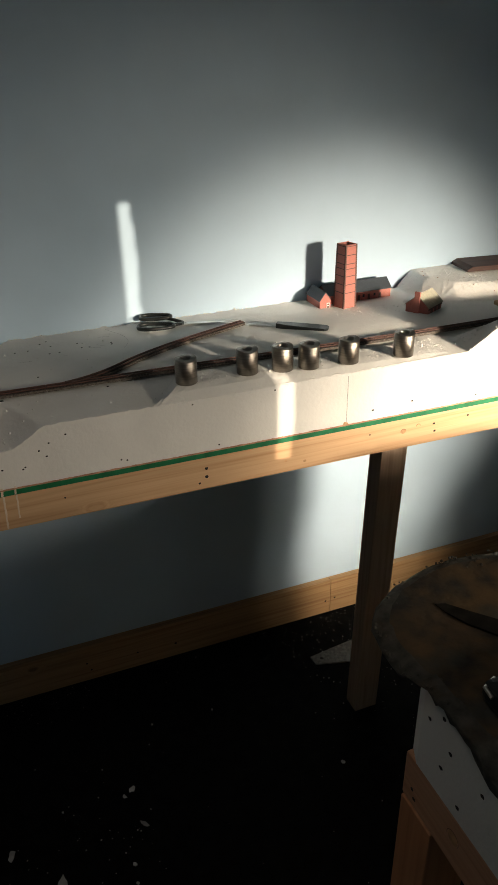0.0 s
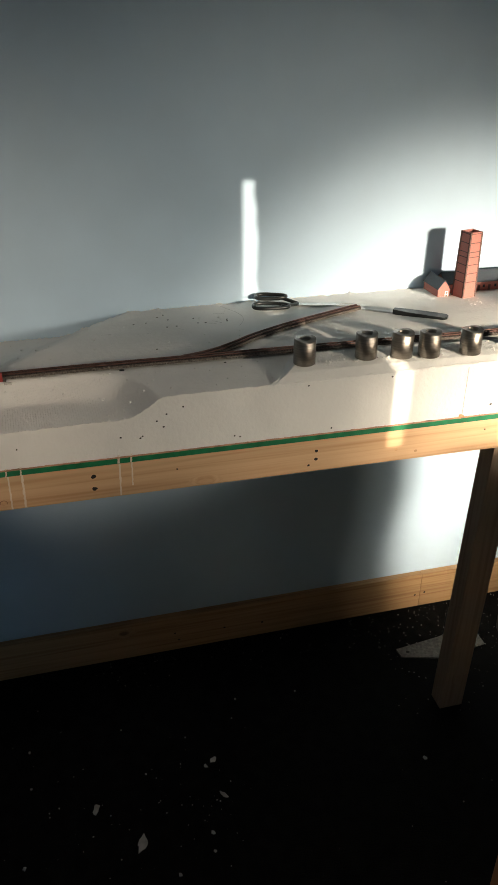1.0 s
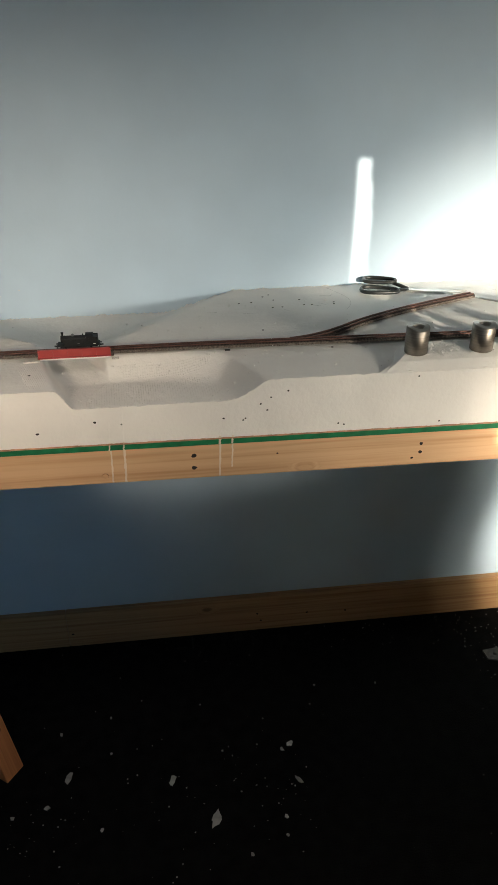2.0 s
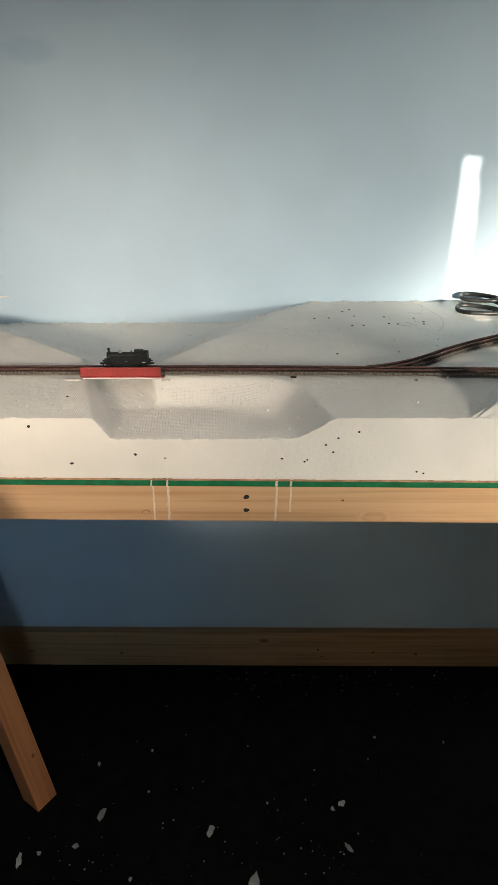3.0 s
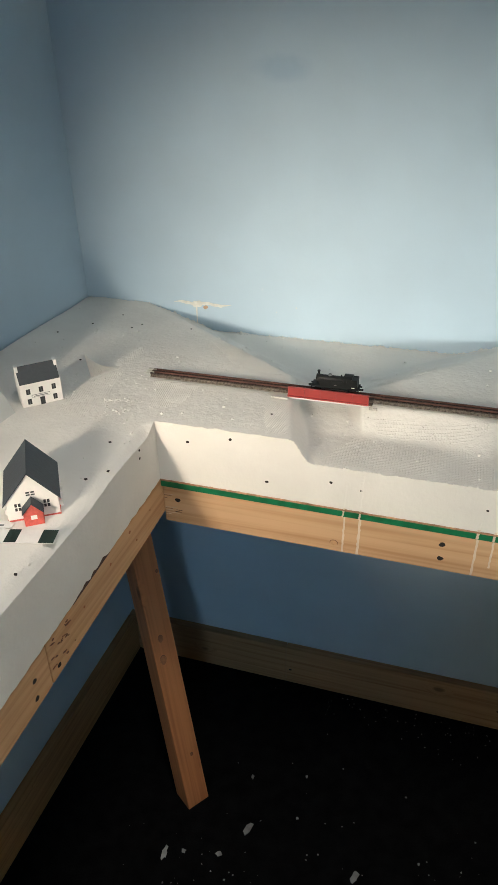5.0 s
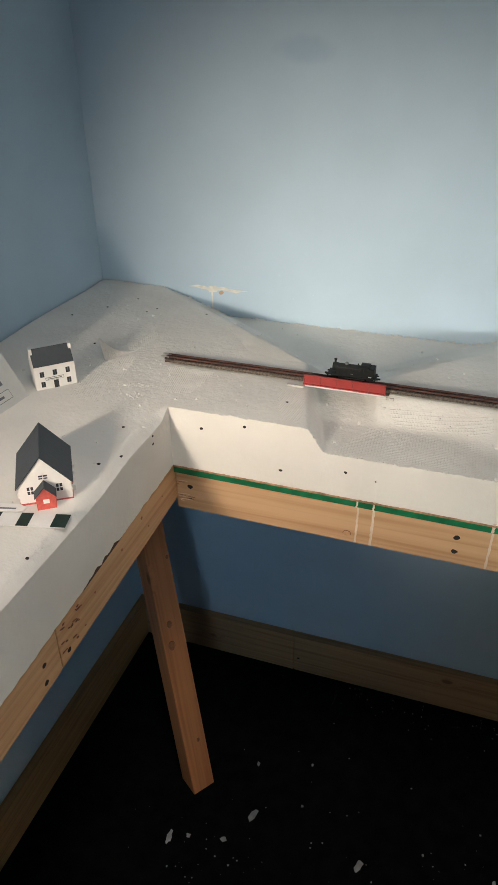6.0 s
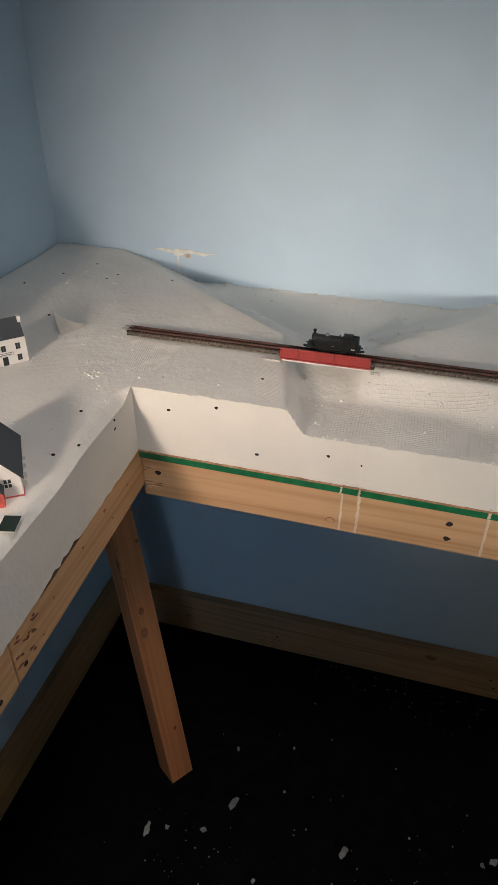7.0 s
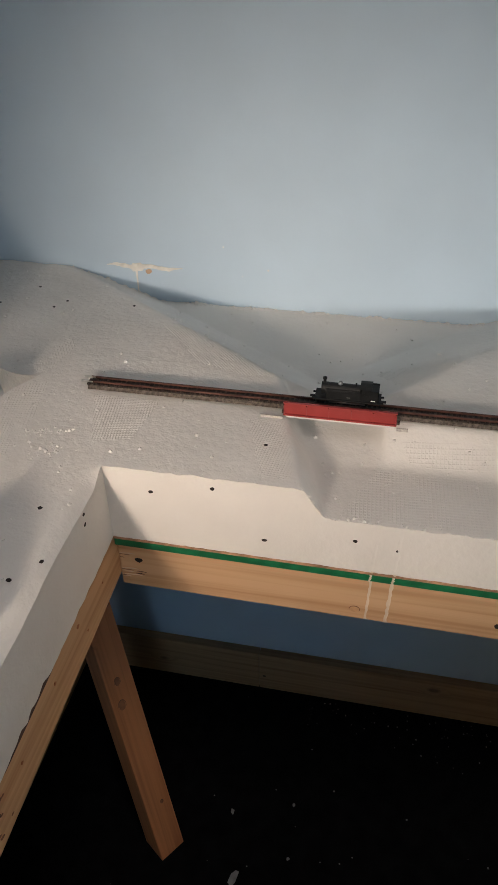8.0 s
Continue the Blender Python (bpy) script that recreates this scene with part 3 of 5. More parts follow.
for i in range(61):
    s = i / 60
    xf, xb = 1.080 + s * (1.700 - 1.080), 1.136 + s * (1.690 - 1.136)
    xm = (xf + xb) / 2
    ends = min(smooth01((1 - s) / 0.1), smooth01(0.12 + s / 0.035))
    zt = 1.004 + (strip_top(xm) - 1.004) * ends
    row = []
    for y, z, w in ((FRONT - 0.0015, 0.9985, 0), (FRONT - 0.0012, 1.0035, 0.05), (-0.462, 1.006 + (zt - 1.006) * 0.65, 0.4), (-0.446, zt, 0.7), (-0.400, zt + 0.001, 1.0), (-0.388, 1.0, 1.0)):
        jit = 0.0012 * noise.noise(Vector((xm * 60, y * 60, 4)))
        row.append((xf + (xb - xf) * w, y, z + (jit if z > 1.001 else 0)))
    rows.append(row)
strip = thing("foam_strip", "rough white foam strip glued along the bench front", "foam strip")
for name, k0, k1 in (("front", 0, 3), ("top", 3, 5)):
    bm = bmesh.new()
    grid = [[bm.verts.new(p) for p in row[k0:k1 + 1]] for row in rows]
    for a, b in zip(grid, grid[1:]):
        for k in range(k1 - k0):
            bm.faces.new((a[k], b[k], b[k + 1], a[k + 1]))
    part(name, bm, FOAM_ROUGH, strip)
for row in (rows[0][::-1], rows[-1]):
    bm = bmesh.new()
    bm.faces.new([bm.verts.new(p) for p in row])
    part("end", bm, FOAM_ROUGH, strip)

# loose flap of plaster cloth
bm = bmesh.new()
rows = []
for k in range(15):
    s = k / 14
    bx, by = 0.2055 + 0.030 * s + 0.016 * s * s, -0.374 + 0.062 * s
    h = 0.040 * (1 - s) ** 2.6 + 0.0008
    rows.append([bm.verts.new((bx + (0.006 * (1 - v) ** 2 - 0.004 * v * v) * (1 - s), by + 0.004 * v * (1 - s), land(bx, by) - 0.0012 + h * v)) for v in (0, 0.15, 0.35, 0.6, 0.8, 1.0)])
for a, b in zip(rows, rows[1:]):
    for k in range(5):
        bm.faces.new((a[k], b[k], b[k + 1], a[k + 1]))
bmesh.ops.solidify(bm, geom=bm.faces[:], thickness=0.0008)
tagged(part("plaster_cloth_flap", bm, FOAM), "stiff white flap of plaster cloth standing up", "plaster cloth")


# ---------------------------------------------------------------- timber frames
def beam(name, label, x0, x1, y0, y1, z0, z1, mat, th=None, tilt=None):
    bm = box(x0, x1, y0, y1, z0, z1, 0.0025)
    if tilt:
        bmesh.ops.transform(bm, matrix=tilt, verts=bm.verts)
    return part(name, bm, mat, th, label)


def shear_down(x_from, slope, axis=0):
    m = Matrix.Identity(4)
    m[2][axis] = -slope
    m[2][3] = slope * x_from
    return m


def knot_mark(parent, m, r, mat=KNOT):
    """A round knot: reddish heart with an uneven dark ring on one side."""
    rnd = random.Random(int(r * 1e5))
    own = bmesh.new()
    outer, inner = [], []
    n = 18
    for k in range(n + 1):
        a = -0.6 + 4.1 * k / n
        w = 0.00035 + 0.0008 * math.sin(math.pi * k / n) * rnd.uniform(0.6, 1.2)
        outer.append(own.verts.new(m @ Vector((1.12 * r * math.cos(a), r * math.sin(a), 0.0004))))
        inner.append(own.verts.new(m @ Vector((1.12 * (r - w) * math.cos(a), (r - w) * math.sin(a), 0.0004))))
    for k in range(n):
        own.faces.new((outer[k], outer[k + 1], inner[k + 1], inner[k]))
    heart = part("knot", tube(r * 0.9, -0.0006, 0.0002, 16, m=m), mat, parent)
    part("ring", own, KNOT_RING, heart)


frame_north = thing("bench_frame", "pine bench frame of planed timber with a green painted strip", "bench frame")
fall = shear_down(0.37, 0.0076)
beam("front_rail", "", 0.366, 2.9, -0.472, -0.434, 0.8255, 0.8938, PINE_X, frame_north, fall)
part("green_strip", box(0.367, 2.9, -0.4782, -0.430, 0.8938, 0.9042, 0.0008, m=fall), GREEN, frame_north, "strip of green painted board")
part("ply_edge", box(0.367, 2.9, -0.4790, -0.430, 0.9043, 0.9068, m=fall), BOARD_EDGE, frame_north, "thin bare edge of board")
beam("back_rail", "", 0.022, 2.9, -0.040, -0.002, 0.8255, 0.8888, PINE_X, frame_north)
part("deck", box(0.022, 2.9, -0.429, -0.001, 0.870, 0.8870), TAN, frame_north, "thin board under the foam")
# the corner leg is kicked out: turned on its foot and leaning back into the corner
lean_a = Matrix(((1, 0, -0.24, 0.326), (0, 1, 0.24, -0.4265), (0, 0, 1, 0), (0, 0, 0, 1))) @ Matrix.Rotation(radians(54.8), 4, "Z")
leg_a = part("leg", box(0.0, 0.052, 0.0, 0.050, 0, 0.862, 0.002, m=lean_a), PINE_LEAN, frame_north)
lean_b = Matrix(((1, 0, 0.006, 0), (0, 1, -0.032, 0.026), (0, 0, 1, 0), (0, 0, 0, 1)))
leg_b = part("leg", box(1.572, 1.634, -0.420, -0.372, 0, 0.8155, 0.002, m=lean_b), PINE_DULL, frame_north)
for u, z, r in ((0.018, 0.34, 0.0088), (0.022, 0.385, 0.0070), (0.034, 0.115, 0.0040), (0.046, 0.52, 0.0036)):
    knot_mark(frame_north, lean_a @ pose(u, 0.0, z, 90, 0, 0) @ Matrix.Diagonal((0.8, 1.25, 1, 1)), r, KNOT_RED)
for i, (x, z, r) in enumerate([(0.389, 0.868, 0.0048), (0.781, 0.868, 0.0045), (0.781, 0.844, 0.0045), (0.923, 0.862, 0.0018), (1.176, 0.862, 0.0036), (1.176, 0.845, 0.0036),
                               (1.162, 0.834, 0.0028), (1.659, 0.858, 0.0035), (1.662, 0.841, 0.0030), (1.740, 0.861, 0.0028), (1.512, 0.862, 0.002)]):
    part("screw_hole", dot((x, -0.472, z), (0, -1, 0), r, i + 150), HOLE_SHADE, frame_north)


def split_mark(parent, x, y, z, length, width, axis):
    """A thin dark split in the face of a timber."""
    n = 6
    if axis == 0:
        pts = [(x + length * k / n, z + width * math.sin(k * 1.9) * 0.2 + width * math.sin(math.pi * (k + 0.3) / 6.6)) for k in range(n + 1)] + [(x + length * k / n, z + width * math.sin(k * 1.9) * 0.2) for k in range(n, -1, -1)]
        return part("split", prism(pts, 1, y - 0.0003, y + 0.001), DARKWOOD_AND_GAP, parent)
    pts = [(y + length * k / n, z + width * math.sin(k * 1.9) * 0.6 + width) for k in range(n + 1)] + [(y + length * k / n, z + width * math.sin(k * 1.9) * 0.6) for k in range(n, -1, -1)]
    return part("split", prism(pts, 0, x - 0.001, x + 0.0003), DARKWOOD_AND_GAP, parent)


for x, z, length, w in ((0.3675, 0.8500, 0.014, 0.0006), (0.383, 0.8455, 0.011, 0.0011), (0.385, 0.8490, 0.012, 0.0009), (0.3675, 0.8400, 0.006, 0.0007), (0.3675, 0.8740, 0.013, 0.0005), (0.3675, 0.8690, 0.005, 0.0006)):
    split_mark(frame_north, x, -0.472, z, length, w, 0)
for x, z, length in ((0.368, 0.8523, 0.020), (0.370, 0.8428, 0.022), (0.370, 0.8470, 0.012), (0.368, 0.8760, 0.018), (0.368, 0.8395, 0.010)):
    part("splinter", prism([(x, z), (x + length, z + 0.0006), (x + length * 0.6, z + 0.0014)], 1, -0.4727, -0.4718), WOOD_PALE, frame_north, "pale torn splinter")
for x, z, r in ((0.631, 0.839, 0.0054), (1.588, 0.854, 0.0058), (1.622, 0.860, 0.0046), (1.333, 0.843, 0.0034), (1.373, 0.835, 0.0034)):
    if r > 0.004:
        knot_mark(frame_north, pose(x, -0.472, z, 90, 0, 0), r)
    else:
        part("knot", dot((x, -0.472, z), (0, -1, 0), r, 91), KNOT, frame_north)


def drip(x, z_top, z_low, w, seed, y=-0.4732):
    """A run of dried filler down the front of the timber."""
    rnd = random.Random(seed)
    bm = bmesh.new()
    n = 14
    rows = []
    for k in range(n + 1):
        z = z_top + (z_low - z_top) * k / n
        c, h = x + rnd.uniform(-0.0005, 0.0005) - 0.002 * k / n, w * rnd.uniform(0.42, 0.66)
        rows.append([bm.verts.new((c - h, y + 0.0014, z)), bm.verts.new((c, y + 0.0008, z)), bm.verts.new((c + h, y + 0.0014, z))])
    for a, b in zip(rows, rows[1:]):
        bm.faces.new((a[0], b[0], b[1], a[1]))
        bm.faces.new((a[1], b[1], b[2], a[2]))
    part("filler_run", bm, FOAM if y == -0.4793 else GLUE, frame_north, "run of dried white filler", smooth=True)


for i, (x, a, b, w) in enumerate([(0.645, 0.893, 0.825, 0.0036), (0.667, 0.893, 0.824, 0.0052), (0.826, 0.893, 0.824, 0.0044), (0.847, 0.893, 0.841, 0.0036)]):
    drip(x, a, b, w, i)
for i, (x, a, b, w) in enumerate([(0.646, 0.945, 0.9075, 0.0040), (0.669, 0.965, 0.9075, 0.0046), (0.827, 0.918, 0.9062, 0.0036), (0.848, 0.914, 0.9060, 0.0034)]):
    drip(x, a, b, w, i + 10, -0.4793)
for i, (x, w) in enumerate([(0.645, 0.0022), (0.668, 0.0026), (0.826, 0.0034), (0.847, 0.0030)]):
    drip(x, 0.9070, 0.8915, w, i + 20, -0.4798)

frame_west = thing("bench_frame", "pine side bench frame of jointed timber", "bench frame")
fall_w = shear_down(-0.487, -0.055, 1)
beam("side_rail", "", 0.328, 0.3658, -0.806, -0.436, 0.8405, 0.9055, PINE_Y, frame_west, fall_w)
beam("side_rail", "", 0.328, 0.366, -2.0, -0.8075, 0.8405, 0.9055, PINE_Y, frame_west, fall_w)
beam("wall_rail", "", 0.002, 0.040, -2.0, -0.05, 0.80, 0.863, PINE_Y, frame_west)
part("deck", box(0.002, 0.327, -2.0, -0.48, 0.866, 0.884), TAN, frame_west, "thin board under the foam")
part("leg", box(0.022, 0.078, -1.93, -1.88, 0, 0.80, 0.002), PINE_Z, frame_west)
for i, (y, z) in enumerate([(-0.79, 0.838), (-0.838, 0.862), (-0.840, 0.836)]):
    part("screw_hole", dot((0.366, y, z), (1, 0, 0), 0.0045, i + 180), HOLE_SHADE, frame_west)

for y, z, r in ((-0.586, 0.886, 0.0030), (-0.646, 0.877, 0.0026), (-0.569, 0.860, 0.0019), (-0.720, 0.868, 0.0022), (-0.520, 0.878, 0.0016)):
    part("knot", dot((0.366, y, z), (1, 0, 0), r, 95), KNOT_RED, frame_west)
# ragged dark strip painted in as the shade between rail and torn foam
pts = [(-0.742 + 0.0045 * k, 0.0) for k in range(23)]
low = [(y, 0.9043 + 0.055 * (y + 0.487)) for y, _ in pts]
high = [(y, ragged_west(0.367, y) + 0.0004 + 0.0007 * math.sin(k * 2.3)) for k, (y, _) in enumerate(pts)]
part("gap_shade", prism(low + high[::-1], 0, 0.3645, 0.3662), DARKWOOD_AND_GAP, frame_west, "dark strip standing in for shade below the torn foam")
for i in range(22):
    rr = random.Random(500 + i)
    m = Matrix.Translation((0, -0.80 + rr.uniform(0, 0.05), 0.862 + rr.uniform(-0.024, 0.022))) @ Matrix.Rotation(rr.uniform(-0.5, 0.2), 4, "X") @ Matrix.Diagonal((1, rr.uniform(1.2, 3.2), 0.7, 1))
    own = dot((0, 0, 0), (1, 0, 0), rr.uniform(0.0008, 0.0024), 700 + i)
    bmesh.ops.transform(own, matrix=Matrix.Translation((0.366, 0, 0)) @ m, verts=own.verts)
    part("bark_fleck", own, KNOT_RING, frame_west)

# metal plate on the floor below the bench
bm = prism([(1.548, -0.176), (1.551, -0.207), (1.66, -0.236), (1.80, -0.215), (1.80, -0.12), (1.69, -0.158)], 2, 0.0, 0.004)
plate = tagged(part("floor_plate", bm, METALGREY), "dusty grey flat plate lying on the floor", "plate")
part("hole", dot((1.575, -0.193, 0.004), (0, 0, 1), 0.006, 3), HOLE_SHADE, plate)

# bare patch in the wall paint with a run below, and a faint smudge
bm = bmesh.new()
rnd = random.Random(8)
upper, lower = [], []
for k in range(41):
    x = 0.197 + 0.121 * k / 40
    ends = smooth01(k / 7) * smooth01((40 - k) / 9)
    mid = 1.0 + 0.0015 * math.sin(k * 0.35)
    upper.append((x, mid + 0.0004 + ends * (0.0028 + 0.0016 * noise.noise(Vector((k * 0.35, 1, 1))) + (0.003 if 13 < k < 19 else 0.0))))
    lower.append((x, mid - 0.0004 - ends * (0.0022 + 0.0018 * noise.noise(Vector((k * 0.41, 7, 1))) + (0.004 if 13 < k < 20 else 0.0))))
prism(upper + lower[::-1], 1, -0.0016, -0.0002, bm=bm)
prism([(0.2434, 0.949), (0.2450, 0.949), (0.2453, 0.975), (0.2462, 0.994), (0.2424, 0.994), (0.2432, 0.975)], 1, -0.0014, -0.0003, bm=bm)
part("bare_patch", bm, PATCH, wall_north, "patch of bare plaster with a filler run")
part("rawl_plug", dot((0.2645, -0.0017, 0.9935), (0, -1, 0), 0.0052, 17), material("tan_plug", (0.45, 0.30, 0.20)), wall_north)


# ---------------------------------------------------------------- scrim cloth in the plaster
def bench_top(x, y):
    return land(x, y) if y > FRONT else land_west(x, y)


def scrim(outline, turn, seed, pitch=0.0031, rise=0.0008):
    """Open-weave cloth bedded in the plaster: crossing ridges draped over the foam inside an outline."""
    rnd = random.Random(seed)
    cx, cy = sum(p[0] for p in outline) / len(outline), sum(p[1] for p in outline) / len(outline)
    ca, sa = math.cos(radians(turn)), math.sin(radians(turn))
    local = [((x - cx) * ca + (y - cy) * sa, -(x - cx) * sa + (y - cy) * ca) for x, y in outline]
    verts, faces = [], []

    def spans(value, axis):
        cuts = []
        for (u0, v0), (u1, v1) in zip(local, local[1:] + local[:1]):
            a0, b0, a1, b1 = (u0, v0, u1, v1) if axis == 0 else (v0, u0, v1, u1)
            if (a0 - value) * (a1 - value) < 0:
                cuts.append(b0 + (b1 - b0) * (value - a0) / (a1 - a0))
        return sorted(cuts)

    for axis in (0, 1):
        lo, hi = min(p[axis] for p in local), max(p[axis] for p in local)
        for i in range(int((hi - lo) / pitch)):
            value = lo + (i + 0.5) * pitch
            cuts = spans(value, axis)
            if len(cuts) < 2:
                continue
            a, b = cuts[0] + rnd.uniform(0, 0.004), cuts[-1] - rnd.uniform(0, 0.004)
            n = int((b - a) / 0.0035)
            if n < 1:
                continue
            for k in range(n + 1):
                t = a + (b - a) * k / n
                lift = rise * (0.45 + 0.55 * smooth01(0.5 + 1.6 * noise.noise(Vector((value * 35 + seed, t * 35, axis * 0.3)))))
                for off, up in ((-0.0010, -0.0001), (0.0, 1.0), (0.0010, -0.0001)):
                    u, v = (value + off, t) if axis == 0 else (t, value + off)
                    x, y = cx + u * ca - v * sa, cy + u * sa + v * ca
                    verts.append((x, y, bench_top(x, y) + (lift if up > 0 else -0.0001)))
                if k:
                    q = len(verts) - 6
                    faces.append((q, q + 3, q + 4, q + 1))
                    faces.append((q + 1, q + 4, q + 5, q + 2))
    me = bpy.data.meshes.new("scrim_patch")
    me.from_pydata(verts, [], faces)
    me.materials.append(FOAM)
    for f in me.polygons:
        f.use_smooth = True
    ob = new("scrim_patch", me)
    ob.parent = board_a
    ob["label"] = "open-weave scrim cloth showing through the plaster"
    return ob


scrim([(0.312, -0.356), (0.392, -0.356), (0.384, -0.428), (0.342, -0.442)], 8, 1)
scrim([(0.335, -0.165), (0.372, -0.168), (0.455, -0.222), (0.525, -0.284), (0.470, -0.286), (0.415, -0.268)], 40, 2)
scrim([(0.494, -0.370), (0.538, -0.370), (0.561, -0.466), (0.527, -0.468)], -6, 3)
scrim([(0.640, -0.392), (0.790, -0.392), (0.835, -0.430), (0.835, -0.474), (0.604, -0.474), (0.620, -0.43)], 3, 6, 0.0040, 0.0008)
scrim([(0.660, -0.362), (0.84, -0.362), (0.80, -0.384), (0.672, -0.384)], 3, 9, 0.0040, 0.0009)
scrim([(0.625, -0.20), (0.70, -0.165), (0.735, -0.20), (0.66, -0.275)], 35, 7, 0.0038, 0.0010)
scrim([(0.197, -0.363), (0.252, -0.338), (0.265, -0.425), (0.262, -0.50), (0.215, -0.49)], 12, 4, 0.0036, 0.0005)
scrim([(0.222, -0.323), (0.232, -0.225), (0.250, -0.260), (0.243, -0.324)], 30, 5, 0.0036, 0.0005)

# ragged plaster along the foot of the wall
bm = bmesh.new()
rows = []
for k in range(420):
    x = 0.165 + k * 0.003
    h = max(0.0, 0.0010 + 0.0032 * noise.noise(Vector((x * 22, 3, 3))) + 0.0044 * noise.noise(Vector((x * 150, 5, 3))))
    h *= smooth01((noise.noise(Vector((k * 0.21, 2, 6))) + 0.5 * noise.noise(Vector((k * 0.7, 4, 6))) + 0.28) / 0.30)
    w = 0.004 + 0.004 * noise.noise(Vector((x * 60, 8, 3)))
    z = land(x, -0.004) - 0.0004
    rows.append([bm.verts.new(p) for p in ((x, -0.0004, z - 0.002), (x, -0.0006, z + h), (x, -0.0030, z + h * 0.9 + 0.0002), (x, -0.004 - w, land(x, -0.004 - w) - 0.0004))])
for a, b in zip(rows, rows[1:]):
    for k in range(3):
        bm.faces.new((a[k], b[k], b[k + 1], a[k + 1]))
bmesh.ops.recalc_face_normals(bm, faces=bm.faces)
part("plaster_edge", bm, FOAM_ROUGH, board_a, "ragged lumps of plaster against the wall")
part("joint", box(1.4544, 1.4556, FRONT - 0.0004, FRONT + 0.002, 0.8975, 0.9985), PAPER_DULL, board_a, "thin open joint between two boards")
part("stain", dot((1.453, FRONT - 0.0002, 0.900), (0, -1, 0), 0.006, 77), KNOT, board_a, "brown stain at the joint")

# specks of white paint on the wall
for i, (x, z, r) in enumerate([(0.383, 1.040, 0.0014), (0.411, 0.996, 0.0010), (0.450, 1.008, 0.0016)]):
    part("paint_speck", dot((x, 0.0, z), (0, -1, 0), r, i + 300), PATCH, wall_north)

# ---------------------------------------------------------------- railway
def track_y(x):
    """Centre line of the main line."""
    return -0.3405 - 0.006 * smooth01((x - 0.75) / 0.35) - 0.016 * smooth01((x - 1.0) / 0.7)




SLEEPER_MESH = bpy.data.meshes.new("sleeper")
bm = box(-0.0014, 0.0014, -0.0085, 0.0085, 0.0038, 0.0058)
bm.to_mesh(SLEEPER_MESH)
bm.free()
SLEEPER_MESH.materials.append(SLEEPER)


def track(name, label, path):
    """Rails on sleepers along a list of (x, y, z of the foam)."""
    th = thing(name, label, "model track")
    pts = [Vector(p) for p in path]
    dirs = [((pts[min(k + 1, len(pts) - 1)] - pts[max(k - 1, 0)]).normalized()) for k in range(len(pts))]
    for side in (-1, 1):
        bm = bmesh.new()
        prev = None
        for p, d in zip(pts, dirs):
            n = Vector((-d.y, d.x, 0)).normalized()
            c = p + n * side * 0.0047
            ring = [bm.verts.new(c + n * a + Vector((0, 0, b))) for a, b in ((-0.0008, 0.0056), (0.0008, 0.0056), (0.0008, 0.0080), (-0.0008, 0.0080))]
            if prev:
                for k in range(4):
                    bm.faces.new((prev[k], prev[(k + 1) % 4], ring[(k + 1) % 4], ring[k]))
            prev = ring
        part("rail", bm, RUST, th)
    bm = bmesh.new()
    prev = None
    for p, d in zip(pts, dirs):
        n = Vector((-d.y, d.x, 0)).normalized()
        ring = [bm.verts.new(p + n * a + Vector((0, 0, b))) for a, b in ((-0.0115, 0.0005), (0.0115, 0.0005), (0.0085, 0.0040), (-0.0085, 0.0040))]
        if prev:
            for k in range(4):
                bm.faces.new((prev[k], prev[(k + 1) % 4], ring[(k + 1) % 4], ring[k]))
        prev = ring
    part("underlay", bm, BALLAST, th)
    length = 0.0
    for k in range(1, len(pts)):
        seg = (pts[k] - pts[k - 1]).length
        while length < seg:
            c, d = pts[k - 1].lerp(pts[k], length / seg), dirs[k]
            m = Matrix.Translation(c) @ Matrix.Rotation(math.atan2(d.y, d.x), 4, "Z")
            ob = new("sleeper", SLEEPER_MESH)
            ob.parent = th
            ob.matrix_world = m
            length += 0.0056
        length -= seg
    return th


def run(x0, x1, fn, n=40):
    return [(x0 + (x1 - x0) * k / n, fn(x0 + (x1 - x0) * k / n), 1.0080) for k in range(n + 1)]


line = track("railway_track", "brown model railway track laid along the bench", run(0.304, 0.930, track_y))
for side in (-1, 1):
    c = track_y(0.3) + side * 0.0047
    part("rail_joiner", box(0.295, 0.309, c - 0.0010, c + 0.0010, 1.0136, 1.0158), BLADE, line, "bright rail joiner")
track("railway_track", "brown model railway track of the turnout's straight road", run(0.931, 1.130, track_y))
track("railway_track", "brown model railway track running on behind the weights", run(1.131, 1.90, track_y))


def branch_y(x):
    s = x - 0.935
    if s < 0.16:
        return track_y(0.935) + 0.47 * s * s / 0.16 * 0.88
    return track_y(0.935) + 0.47 * 0.16 * 0.88 + 0.66 * (s - 0.16) - 0.16 * (s - 0.16) ** 2 / 0.3


def branch_z(x):
    return 1.0080 - 0.008 * smooth01((x - 1.05) / 0.3)


track("railway_track", "brown model railway siding curving off from the turnout", [(x, y, branch_z(x)) for x, y, z in run(0.965, 1.378, branch_y)])
tagged(part("point_motor_slot", box(0.847, 0.856, -0.3575, -0.3545, 1.004, 1.0068), BLACK), "small black turnout tie bar beside the track", "turnout part")

# frayed threads of scrim beside the track
fray = thing("scrim_fringe", "frayed pale scrim threads sticking up beside the track", "scrim threads")
for k in range(10):
    x = 0.640 + 0.0036 * k
    part("thread", box(x, x + 0.0006, -0.3290, -0.3284, 1.0035, 1.0085 + 0.0022 * math.sin(k * 2.1)), FOAM, fray)
part("thread", box(0.639, 0.675, -0.3291, -0.3285, 1.0040, 1.0052), FOAM, fray)

# girder bridge
bridge = thing("girder_bridge", "red plastic plate girder bridge side under the track", "model bridge")
